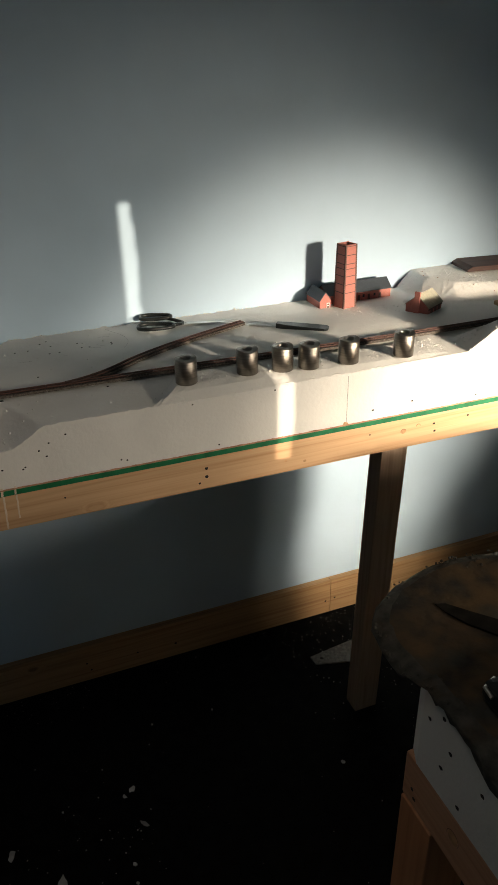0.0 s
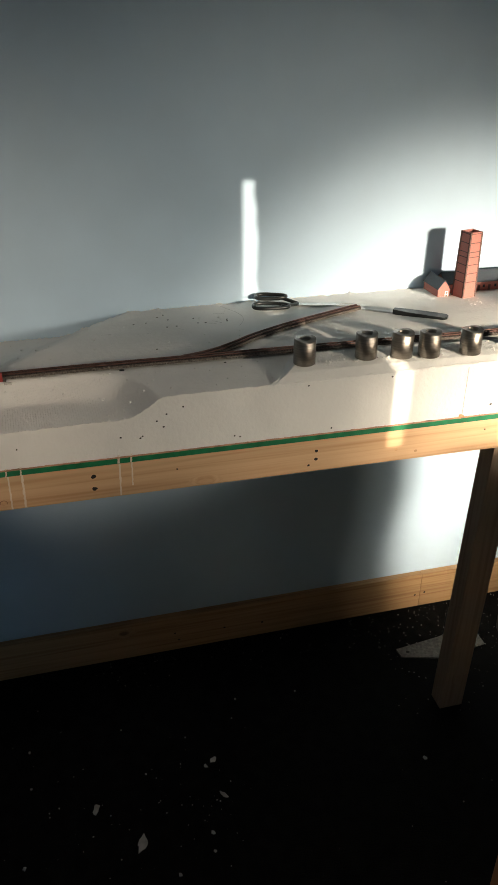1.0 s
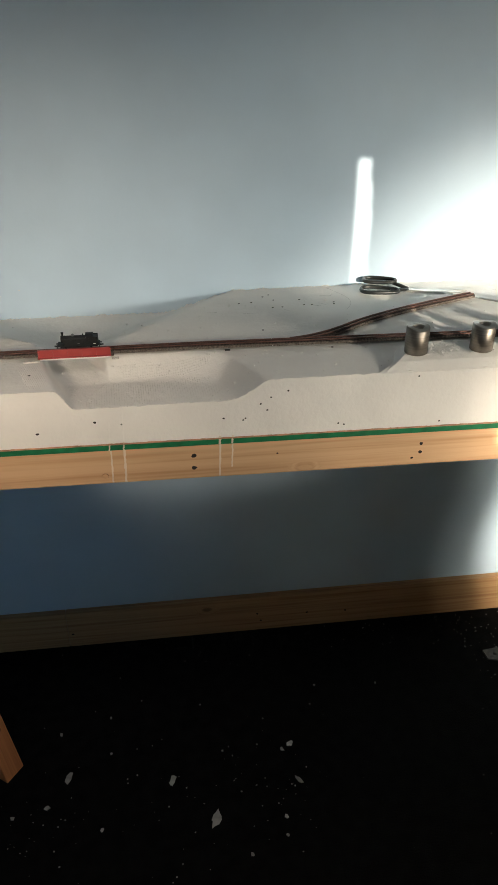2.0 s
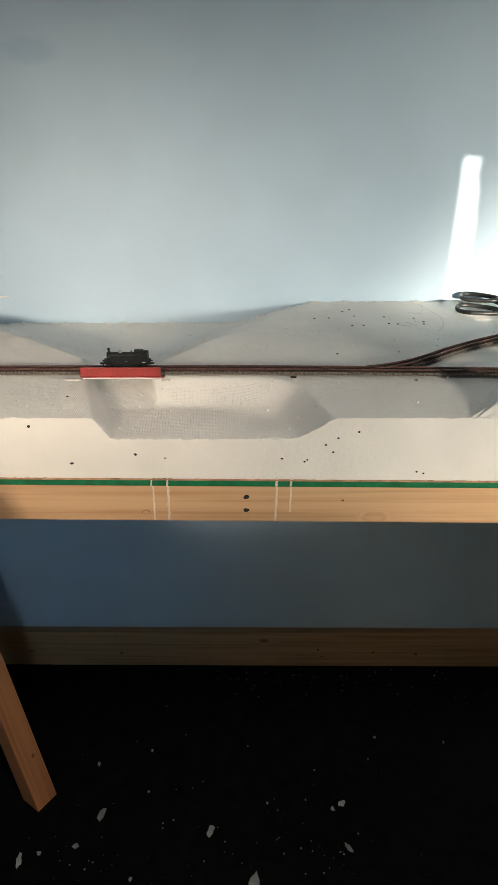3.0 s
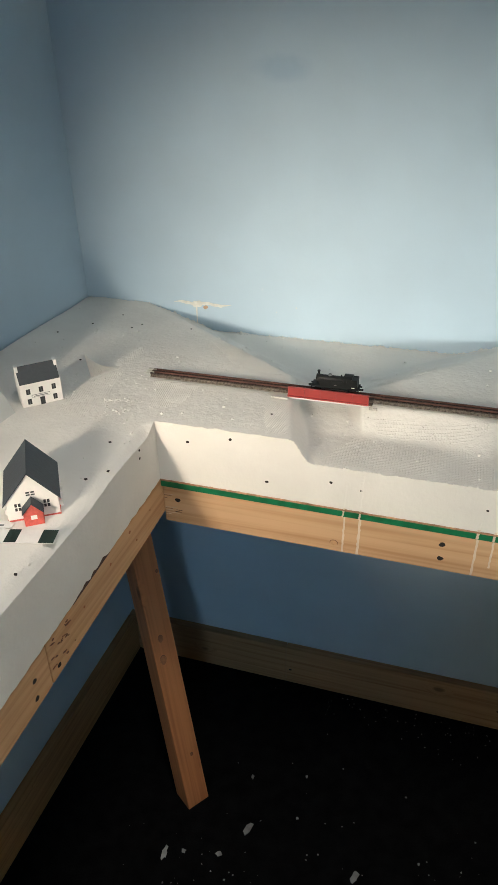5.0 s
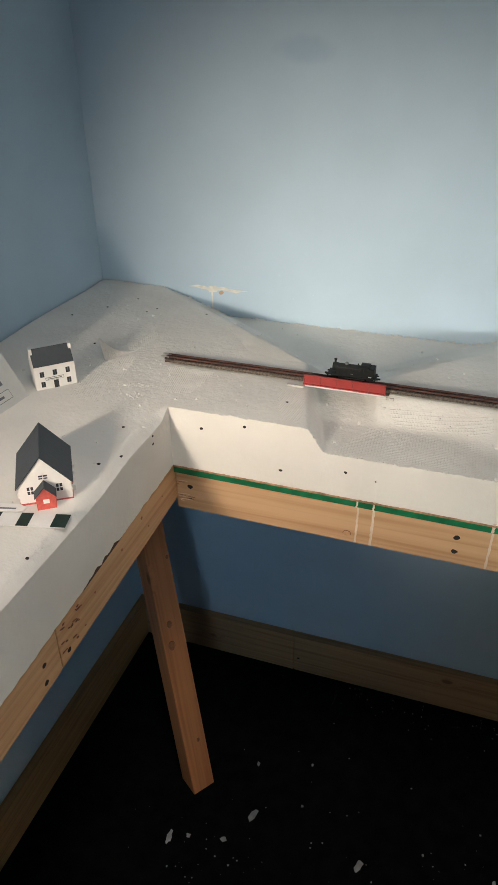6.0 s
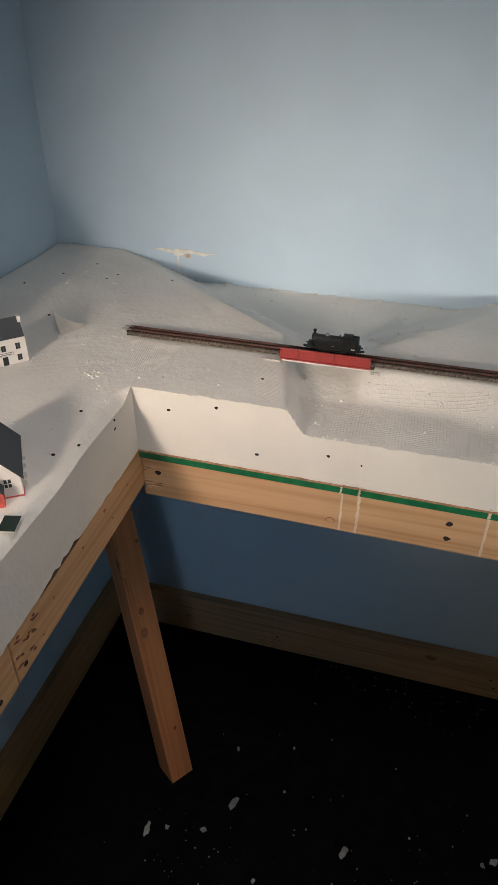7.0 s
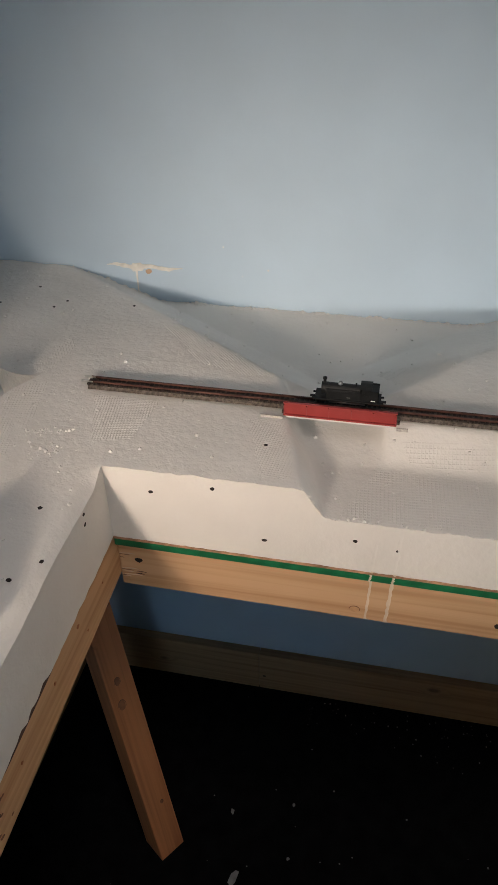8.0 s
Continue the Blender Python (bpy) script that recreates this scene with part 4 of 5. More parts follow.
part("girder_plate", box(0.534, 0.653, -0.367, -0.3645, 1.0130, 1.0270), BRIDGE_RED, bridge)
part("flange", box(0.5335, 0.6535, -0.3678, -0.3645, 1.0262, 1.0274, 0.0003), BRIDGE_RED, bridge)
part("flange", box(0.5335, 0.6535, -0.3695, -0.3625, 1.0120, 1.0137, 0.0004), BRIDGE_RED, bridge)
for k in range(6):
    x = 0.5345 + k * (0.118 / 5)
    part("stiffener", box(x - 0.0006, x + 0.0006, -0.3688, -0.367, 1.0137, 1.0255), BRIDGE_RED, bridge)
part("bearing_strip", box(0.5365, 0.6525, -0.3688, -0.3640, 1.0098, 1.01195), PAPER, bridge, "pale card strip below the girder")
part("deck", box(0.530, 0.657, -0.357, -0.325, 1.0060, 1.0083), BALLAST, bridge, "dark track bed")
part("abutment_strip", box(0.508, 0.5330, -0.3660, -0.3642, 1.0042, 1.0078), PAPER_DULL, bridge, "white card strip")
part("abutment_strip", box(0.6540, 0.666, -0.3660, -0.3642, 1.0042, 1.0078), PAPER_DULL, bridge, "white card strip")


# tank locomotive, chimney towards the corner
def locomotive(x, y, z):
    th = thing("tank_locomotive", "black model tank locomotive standing on the bridge", "model locomotive", (x, y, z))
    L0, L1, hw = -0.031, 0.031, 0.0085

    def p(name, bm, mat=LOCO, label="", smooth=False):
        return part(name, bm, mat, th, label, smooth)

    p("footplate", box(L0 - 0.002, L1 + 0.002, -hw - 0.001, hw + 0.001, 0.0068, 0.0083))
    p("frame", box(L0 + 0.001, L1 - 0.001, -0.0035, 0.0035, 0.0028, 0.0068))
    tank = [(-hw, 0.0083), (hw, 0.0083), (hw, 0.0168), (hw - 0.0012, 0.0182), (-hw + 0.0012, 0.0182), (-hw, 0.0168)]
    p("side_tank", prism(tank, 0, -0.022, 0.013))
    p("boiler", tube(0.0058, -0.027, 0.012, 20, m=pose(0, 0, 0.0158, 0, 90, 0)), smooth=False)
    p("smokebox", tube(0.0061, -0.0275, -0.0205, 20, m=pose(0, 0, 0.0158, 0, 90, 0)))
    p("chimney", join(tube(0.0016, 0.0205, 0.0268, 14, bore=0.0010, m=pose(-0.0245, 0, 0)), tube(0.0022, 0.0262, 0.0276, 14, bore=0.0010, m=pose(-0.0245, 0, 0))))
    dome = bmesh.new()
    bmesh.ops.create_uvsphere(dome, u_segments=14, v_segments=8, radius=0.0026)
    bmesh.ops.transform(dome, matrix=pose(-0.0085, 0, 0.0222), verts=dome.verts)
    p("dome", dome, LOCO_TRIM, "dull grey dome", True)
    p("safety_valve", tube(0.0009, 0.0205, 0.0240, 10, m=pose(0.0075, 0, 0)), LOCO)
    cab = bmesh.new()
    for side in (-1, 1):
        y0, y1 = sorted((side * hw, side * (hw - 0.0008)))
        box(0.013, 0.0168, y0, y1, 0.0083, 0.0225, bm=cab)
        box(0.0168, 0.0215, y0, y1, 0.0083, 0.0152, bm=cab)
        box(0.0168, 0.0215, y0, y1, 0.0205, 0.0225, bm=cab)
        box(0.0215, 0.0310, y0, y1, 0.0083, 0.0208, bm=cab)
        box(0.0215, 0.0228, y0, y1, 0.0208, 0.0225, bm=cab)
    box(0.013, 0.0138, -hw, hw, 0.0083, 0.0225, bm=cab)
    box(0.0220, 0.0228, -hw, hw, 0.0083, 0.0225, bm=cab)
    box(0.0302, 0.0310, -hw, hw, 0.0083, 0.0208, bm=cab)
    box(0.0140, 0.0218, -hw + 0.001, hw - 0.001, 0.0083, 0.0215, bm=cab)
    p("cab", cab)
    p("cab_roof", prism([(-hw - 0.0006, 0.0222), (hw + 0.0006, 0.0222), (hw * 0.6, 0.0243), (0, 0.0249), (-hw * 0.6, 0.0243)], 0, 0.0120, 0.0240))
    p("coal_bunker", box(0.0228, 0.0302, -hw + 0.0008, hw - 0.0008, 0.0083, 0.0200), LOCO)
    for sx in (L0 - 0.002, L1 + 0.002):
        p("buffer_beam", box(sx - 0.0006, sx + 0.0006, -hw - 0.001, hw + 0.001, 0.0045, 0.0083), LOCO)
        out = -1 if sx < 0 else 1
        for side in (-1, 1):
            p("buffer", tube(0.0011, 0, 0.0034, 10, m=pose(sx, side * 0.0055, 0.0064, 0, 90 * out, 0)), LOCO)
        p("coupling", box(min(sx, sx + out * 0.006), max(sx, sx + out * 0.006), -0.0013, 0.0013, 0.0040, 0.0056), LOCO)
    for wx in (-0.0175, -0.001, 0.0165):
        for side in (-1, 1):
            wheel = p("wheel", tube(0.0045, -0.0009, 0.0009, 20, bore=0.0036, m=pose(wx, side * 0.0047, 0.0045, 90, 0, 0)), LOCO)
            part("hub", tube(0.0037, -0.0004, 0.0004, 14, m=pose(wx, side * 0.0047, 0.0045, 90, 0, 0)), LOCO, wheel)
    p("coupling_rod", box(-0.019, 0.018, -0.0072, -0.0064, 0.0030, 0.0042), LOCO_TRIM, "grey coupling rod")
    p("handrail", tube(0.0003, -0.020, 0.012, 6, m=pose(0, -hw - 0.0005, 0.0174, 0, 90, 0)), LOCO)
    p("number_plate", box(0.0235, 0.0280, -hw - 0.0003, -hw, 0.0094, 0.0104), WHITE_INK, "small white painted bar")
    p("works_plate", box(-0.001, 0.0025, -hw - 0.0003, -hw, 0.0109, 0.0116), LOCO_TRIM, "small grey plate")
    return th


loco = locomotive(0.5995, track_y(0.6), 1.0172)
loco.scale = (1.05, 1.05, 1.07)


# ---------------------------------------------------------------- steel weights
def steel_weight(x, y, z, turn, group):
    th = thing("steel_weight", "short bored steel cylinder standing on the foam strip", "steel cylinder", (x, y, z), group)
    R, bore, H, seg = 0.0192, 0.0094, 0.046, 40
    bm = bmesh.new()
    rings = []
    for r, inner in ((R - 0.0008, 0), (R, 0), (R, 0), (R - 0.0009, 0), (bore + 0.0009, 1), (bore, 1), (bore, 1)):
        rings.append(r)
    verts = []
    for i, r in enumerate(rings):
        ring = []
        for k in range(seg):
            a = 2 * math.pi * k / seg
            top = H - 0.0030 * math.sin(a) ** 2 * (1.0 if i < 4 else 0.6)
            zz = (0.0, 0.0008, top - 0.0009, top, top, top - 0.0009, 0.004)[i]
            ring.append(bm.verts.new((r * math.cos(a), r * math.sin(a), zz)))
        verts.append(ring)
    for a, b in zip(verts, verts[1:]):
        for k in range(seg):
            n = (k + 1) % seg
            bm.faces.new((a[k], a[n], b[n], b[k]))
    bm.faces.new(verts[0][::-1])
    bm.faces.new(verts[-1])
    bmesh.ops.recalc_face_normals(bm, faces=bm.faces)
    bm.normal_update()
    for f in bm.faces:
        f.smooth = abs(f.normal.z) < 0.05
    me_ob = part("body", bm, STEEL, th)
    th.rotation_euler = (0, 0, radians(turn))
    return th


first = steel_weight(1.158, -0.440, strip_top(1.158) + 0.0012, 14, "steel weights")
for x, y, turn in ((1.271, -0.440, 8), (1.336, -0.447, 24), (1.386, -0.452, 12), (1.467, -0.452, 20), (1.583, -0.455, 5)):
    copy_thing(first, pose(x, y, strip_top(x) + 0.0012, 0, 0, turn))


# ---------------------------------------------------------------- tools on the foam
def scissors(at, turn):
    th = thing("scissors", "black handled scissors lying on the foam", "scissors", at)
    th.rotation_euler = (0, 0, radians(turn))
    for side, big in ((1, 1.0), (-1, 1.15)):
        loop = []
        for k in range(26):
            a = 2 * math.pi * k / 26
            ca, sa = [math.copysign(abs(v) ** 0.75, v) for v in (math.cos(a), math.sin(a))]
            loop.append((-0.066 + 0.034 * ca * big, side * 0.0205 + 0.0150 * big * sa * (1 - 0.25 * ca), 0.0082 + (0.008 if side > 0 else 0.0)))
        h = part("handle", swept(loop, 0.0038, 12, True, 1.1), BLACK, th, smooth=True)
        part("shank", swept([(-0.042, side * 0.016, 0.006 + (0.008 if side > 0 else 0)), (-0.025, side * 0.010, 0.0065 + (0.004 if side > 0 else 0)), (-0.006, side * 0.002, 0.006)], 0.0052, 10, False, 0.7), BLACK, h, smooth=True)
        blade = [(-0.012, -side * 0.002 - 0.0065), (-0.012, -side * 0.002 + 0.0065), (0.05, -side * 0.005 + 0.0055), (0.118, -side * 0.009), (0.05, -side * 0.005 - 0.0055)]
        part("blade", prism(blade, 2, 0.0035 + (0.0016 if side > 0 else 0), 0.0050 + (0.0016 if side > 0 else 0)), BLADE, th, "bright steel blade")
    part("pivot_screw", tube(0.0028, 0.006, 0.0075, 14), BLADE, th)
    return th


scissors((1.272, -0.062, 0.9895), -14)

knife = thing("craft_knife", "slim craft knife with a black handle and bright steel shaft", "craft knife", (1.440, -0.180, 0.9935))
knife.rotation_euler = (0, 0, radians(-40))
part("handle", prism([(0.0, -0.0070), (0.03, -0.0115), (0.085, -0.0135), (0.108, -0.0130), (0.114, -0.006), (0.114, 0.006), (0.108, 0.0130), (0.085, 0.0135), (0.03, 0.0110), (0.0, 0.0070)], 2, 0.0005, 0.0160), BLACK, knife)
part("ferrule", tube(0.0032, -0.010, 0.0, 14, m=pose(0, 0, 0.0052, 0, 90, 0)), BLADE, knife)
part("shaft", tube(0.0022, -0.062, -0.010, 12, m=pose(0, 0, 0.0048, 0, 90, 0), top_radius=0.0026), BLADE, knife)
part("tip", prism([(-0.088, 0.0), (-0.062, -0.003), (-0.062, 0.003)], 2, 0.0040, 0.0056), BLADE, knife)


# ---------------------------------------------------------------- card buildings
def gable_house(th, x0, x1, y0, y1, z0, eave, ridge, along, wall_mat, roof_mat, over=0.002, m=None, names=("wall", "roof")):
    """Walls with gables and a folded card roof whose ridge runs along axis 0 or 1."""
    if along == 0:
        c, lo, hi, a, b = (y0 + y1) / 2, y0, y1, x0, x1
    else:
        c, lo, hi, a, b = (x0 + x1) / 2, x0, x1, y0, y1
    ax = along
    wall = part(names[0], prism([(lo, z0), (hi, z0), (hi, eave), (c, ridge), (lo, eave)], ax, a, b, m=m), wall_mat, th)
    k = (ridge - eave) / (c - lo)
    t = 0.0012
    for s in (-1, 1):
        e = lo - over if s < 0 else hi + over
        ez = eave - k * over
        part(names[1], prism([(e, ez + 0.0002), (c, ridge + 0.0002), (c, ridge + t * 1.4), (e, ez + t)], ax, a - over, b + over, m=m), roof_mat, th)
    return wall


# brick works with chimney
works = thing("brick_works", "red brick card model works with a slate roof and tall chimney", "model building")
gable_house(works, 1.593, 1.621, -0.080, -0.008, 0.9885, 1.009, 1.027, 1, BRICK, SLATE)
gable_house(works, 1.622, 1.795, -0.058, -0.006, 0.9885, 1.011, 1.030, 0, BRICK, SLATE)
door = part("door", box(1.6105, 1.6175, -0.0808, -0.0799, 0.9885, 1.002), CARD_WHITE, works)
part("panel", box(1.6118, 1.6162, -0.0811, -0.0806, 0.9900, 0.9945), BRICK_DARK, door)
part("panel", box(1.6118, 1.6162, -0.0811, -0.0806, 0.9965, 1.0005), BRICK_DARK, door)
for x in (1.680, 1.718, 1.748):
    part("window", box(x, x + 0.005, -0.0588, -0.0579, 0.9965, 1.0030), CARD_DARK, works)
for x in (1.705, 1.732, 1.762):
    part("door", box(x, x + 0.006, -0.0588, -0.0579, 0.9885, 1.0025), BRICK_DARK, works)
chim_bm = bmesh.new()
CB, CT, CZ0, CZ1 = 0.0182, 0.0158, 0.9875, 1.1375
cc = Vector((1.653, -0.088, 0))
outer = [[chim_bm.verts.new(cc + Vector((sx * h, sy * h, z))) for sx, sy in ((-1, -1), (1, -1), (1, 1), (-1, 1))] for h, z in ((CB, CZ0), (CT, CZ1), (CT - 0.0035, CZ1), (CT - 0.0035, CZ1 - 0.03))]
for a, b in zip(outer, outer[1:]):
    for k in range(4):
        chim_bm.faces.new((a[k], a[(k + 1) % 4], b[(k + 1) % 4], b[k]))
chim_bm.faces.new(outer[-1])
chim_bm.faces.new(outer[0][::-1])
bmesh.ops.recalc_face_normals(chim_bm, faces=chim_bm.faces)
turn_stack = Matrix.Translation(cc) @ Matrix.Rotation(radians(12), 4, "Z") @ Matrix.Translation(-cc)
bmesh.ops.transform(chim_bm, matrix=turn_stack, verts=chim_bm.verts)
stack = part("chimney", chim_bm, BRICK, works)


def stack_half(z):
    return CB + (CT - CB) * (z - CZ0) / (CZ1 - CZ0)


for z in (1.0271, 1.0464, 1.0656, 1.0826, 1.0939, 1.1137, 1.1335):
    h = stack_half(z) + 0.0006
    bm = bmesh.new()
    box(cc.x - h, cc.x + h, cc.y - h, cc.y - h + 0.001, z, z + 0.0017, bm=bm)
    box(cc.x - h, cc.x + h, cc.y + h - 0.001, cc.y + h, z, z + 0.0017, bm=bm)
    box(cc.x - h, cc.x - h + 0.001, cc.y - h + 0.001, cc.y + h - 0.001, z, z + 0.0017, bm=bm)
    box(cc.x + h - 0.001, cc.x + h, cc.y - h + 0.001, cc.y + h - 0.001, z, z + 0.0022, bm=bm)
    bmesh.ops.transform(bm, matrix=turn_stack, verts=bm.verts)
    part("band", bm, BRICK_DARK, stack)
for sx, sy in ((-1, -1), (1, -1), (1, 1), (-1, 1)):
    bm = bmesh.new()
    vs = []
    for h, z in ((CB, CZ0), (CT, CZ1)):
        for dx, dy in ((0.0007, 0.0007), (-0.0030, 0.0007), (-0.0030, -0.0030), (0.0007, -0.0030)):
            vs.append(bm.verts.new(cc + Vector((sx * (h + dx), sy * (h + dy), z))))
    bm.faces.new(vs[:4])
    bm.faces.new(vs[4:])
    for k in range(4):
        bm.faces.new((vs[k], vs[(k + 1) % 4], vs[4 + (k + 1) % 4], vs[4 + k]))
    bmesh.ops.recalc_face_normals(bm, faces=bm.faces)
    bmesh.ops.transform(bm, matrix=turn_stack, verts=bm.verts)
    part("quoin", bm, BRICK_DARK, stack)

# small hut
hut = thing("brick_hut", "small red brick card hut with a khaki roof", "model building", (1.788, -0.212, 0.992))
hut.rotation_euler = (0, 0, radians(30))
hut.scale = (1.26, 1.26, 1.22)
gable_house(hut, -0.026, 0.026, -0.022, 0.022, 0.0, 0.022, 0.041, 0, BRICK, KHAKI)
part("chimney_breast", box(-0.0295, -0.026, -0.005, 0.005, 0.0, 0.048), BRICK, hut)
for x in (-0.017, -0.003, 0.011):
    part("door", box(x, x + 0.008, -0.0226, -0.0219, 0.001, 0.016), BRICK_DARK, hut)
part("band", box(-0.026, 0.026, -0.0228, -0.0222, 0.0165, 0.019), BRICK_DARK, hut)


# white house with slate roof, on the side bench
def white_house():
    th = thing("white_house", "white card model house with black windows and slate roof", "model building", (0.171, -0.459, 1.0035))
    th.rotation_euler = (0, 0, radians(44))
    w, d, h, r = 0.030, 0.0175, 0.039, 0.059
    part("wall", prism([(-d, 0), (d, 0), (d, h), (0, r), (-d, h)], 0, -w, w), CARD_WHITE, th)
    k = (r - h) / d
    for s in (-1, 1):
        part("roof", prism([(s * (d + 0.001), h - 0.001 * k + 0.0003), (0, r + 0.0003), (0, r + 0.0016), (s * (d + 0.001), h - 0.001 * k + 0.0014)], 0, -w + 0.0005, w - 0.0005), SLATE, th)
    for s in (-1, 1):
        part("chimney", box(s * w - 0.0035 if s > 0 else -w - 0.0005, w + 0.0005 if s > 0 else -w + 0.0035, -0.006, 0.004, h + 0.006, r + 0.003), CARD_WHITE, th)
    y = -d - 0.0004
    for x, z in ((-0.022, 0.021), (-0.003, 0.0215), (0.016, 0.022), (-0.022, 0.005), (0.016, 0.0055)):
        win = part("window", box(x, x + 0.006, y, y + 0.0008, z, z + 0.0085), CARD_DARK, th)
        part("glazing_bar", box(x + 0.0027, x + 0.0033, y - 0.0003, y, z, z + 0.0085), PAPER_GREY, win)
    part("door", box(-0.0035, 0.0035, y, y + 0.0008, 0.0, 0.0135), CARD_DARK, th)
    board = part("sign_board", box(-0.015, 0.012, y - 0.0003, y + 0.0005, 0.0148, 0.0192), PAPER_GREY, th)
    part("sign_face", box(-0.0145, 0.0115, y - 0.0005, y, 0.0153, 0.0187), CARD_WHITE, board)
    part("sign_writing", box(-0.012, 0.009, y - 0.0007, y - 0.0004, 0.0164, 0.0176), PAPER_GREY, board, "faint grey line of writing")
    return th


white_house()


def chapel():
    th = thing("gabled_house", "white card model house with a dark roof and red porch", "model building", (0.2995, -0.687, 0.9965))
    th.rotation_euler = (0, 0, radians(33))
    w, d, h, r = 0.030, 0.039, 0.026, 0.062
    part("wall", prism([(-w, 0), (w, 0), (w, h), (0, r), (-w, h)], 1, -d, d), CARD_WHITE, th)
    k = (r - h) / w
    for s in (-1, 1):
        part("roof", prism([(s * (w + 0.003), h - 0.003 * k + 0.0003), (0, r + 0.0003), (0, r + 0.0018), (s * (w + 0.003), h - 0.003 * k + 0.0016)], 1, -d - 0.002, d + 0.002), SLATE, th)
    part("plinth", box(-w - 0.0007, w + 0.0007, -d - 0.0007, d + 0.0007, 0, 0.0024), CARD_RED, th, "red printed base course")
    for s in (-1, 1):
        for y in (-0.022, -0.006, 0.010, 0.024):
            part("buttress", box(s * w if s > 0 else -w - 0.004, w + 0.004 if s > 0 else -w, y - 0.0012, y + 0.0012, 0, 0.008), CARD_WHITE, th)
    y = -d - 0.0004
    for x, z, ww, hh in ((-0.020, 0.014, 0.007, 0.010), (0.013, 0.014, 0.007, 0.010), (-0.005, 0.033, 0.010, 0.005)):
        win = part("window", box(x, x + ww, y, y + 0.0007, z, z + hh), CARD_DARK, th)
        part("glazing_bar", box(x + ww / 2 - 0.0006, x + ww / 2 + 0.0006, y - 0.0003, y, z, z + hh), CARD_WHITE, win)
        part("glazing_bar", box(x, x + ww, y - 0.0003, y, z + hh / 2 - 0.0005, z + hh / 2 + 0.0005), CARD_WHITE, win)
    porch = part("porch", prism([(-0.011, 0), (0.011, 0), (0.011, 0.018), (0, 0.030), (-0.011, 0.018)], 1, -d - 0.015, -d - 0.0002), CARD_RED, th, "red printed porch")
    for s in (-1, 1):
        part("roof", prism([(s * 0.0125, 0.0166), (0, 0.0303), (0, 0.0317), (s * 0.0125, 0.0180)], 1, -d - 0.0165, -d - 0.0003), SLATE, porch)
    part("window", box(-0.003, 0.004, -d - 0.0155, -d - 0.0149, 0.009, 0.0145), CARD_WHITE, porch)
    return th


chapel()

# card sheet with dark panels
card = thing("card_cutout", "flat white card cutout with dark green printed panels", "card", (0.331, -0.756, 0.9985))
card.rotation_euler = (0, 0, radians(14))
part("sheet", box(-0.105, 0.036, -0.012, 0.012, 0.0, 0.0007), CARD_WHITE, card)
for x0, x1 in ((0.018, 0.0355), (-0.022, -0.008), (-0.062, -0.045)):
    part("printed_panel", box(x0, x1, -0.0118, 0.0118, 0.0007, 0.0011), CARD_GREEN, card)
bm = prism([(-0.10, 0.013), (-0.03, 0.013), (-0.022, 0.016), (-0.021, 0.023), (-0.030, 0.028), (-0.10, 0.03)], 2, 0.0, 0.0007)
part("tab", bm, CARD_WHITE, card)
part("writing", box(-0.095, -0.032, 0.018, 0.0205, 0.0007, 0.0010), PAPER_GREY, card, "faint line of writing")
bm = prism([(-0.10, -0.03), (-0.052, -0.016), (-0.046, -0.014), (-0.052, -0.013), (-0.10, -0.013)], 2, 0.0, 0.0007)
part("offcut", bm, CARD_WHITE, card)

# sloping printed card on the side bench
sheet = thing("card_stand", "sloping grey-white printed card stand on the side bench", "card stand", (0.163, -0.508, 0.9965))
sheet.rotation_euler = (0, 0, radians(-6))
part("sheet", prism([(0.0, 0.0), (-0.140, 0.2232), (-0.145, 0.2232), (-0.155, 0.0)], 1, -0.24, 0.0), PAPER, sheet)
lean = pose(0, 0, 0, 0, 0, 0) @ Matrix(((-0.531, 0, 0.847, 0), (0, 1, 0, 0), (0.847, 0, 0.531, 0), (0, 0, 0, 1)))
part("printed_panel", box(0.042, 0.120, -0.22, -0.030, 0.0002, 0.0008, m=lean), PAPER_GREY, sheet)
part("caption_frame", box(0.020, 0.034, -0.150, -0.026, 0.0002, 0.0006, m=lean), PAPER_GREY, sheet)
part("caption_ground", box(0.0208, 0.0332, -0.1492, -0.0268, 0.0006, 0.0009, m=lean), PAPER, sheet)
part("writing", box(0.0250, 0.0285, -0.138, -0.040, 0.0009, 0.0012, m=lean), PAPER_GREY, sheet, "line of small writing")

# boards on the far hill
plank = thing("wooden_offcut", "dark stained wooden offcut lying on the plaster hill", "wood offcut", (2.10, -0.055, 1.0325))
plank.rotation_euler = (0, 0, radians(-8))
part("board", prism([(-0.10, 0.0), (0.16, 0.0), (0.16, 0.012), (-0.085, 0.012), (-0.098, 0.006)], 1, -0.045, 0.045), DARKWOOD_AND_GAP, plank)
tagged(part("wooden_block", box(1.832, 1.96, -0.432, -0.392, 1.060, 1.068, 0.001), TAN), "small tan board on the front mound", "wood offcut")

# ---------------------------------------------------------------- second bench near the camera
pen = thing("bench_frame", "pine frame of a second bench in shade", "bench frame")
part("front_rail", box(1.168, 1.206, -2.3, -1.150, 0.825, 0.888, 0.0025), PINE_PEN, pen)
# east end, out of view, is lengthened to cut off the window glow
part("end_rail", box(1.207, 2.115, -1.188, -1.150, 0.825, 0.888, 0.0025), PINE_X, pen)
part("leg", box(1.166, 1.220, -1.206, -1.152, 0, 0.8245, 0.002), PINE_Z, pen)
part("leg", box(2.06, 2.12, -1.245, -1.190, 0, 0.8245, 0.002), PINE_Z, pen)
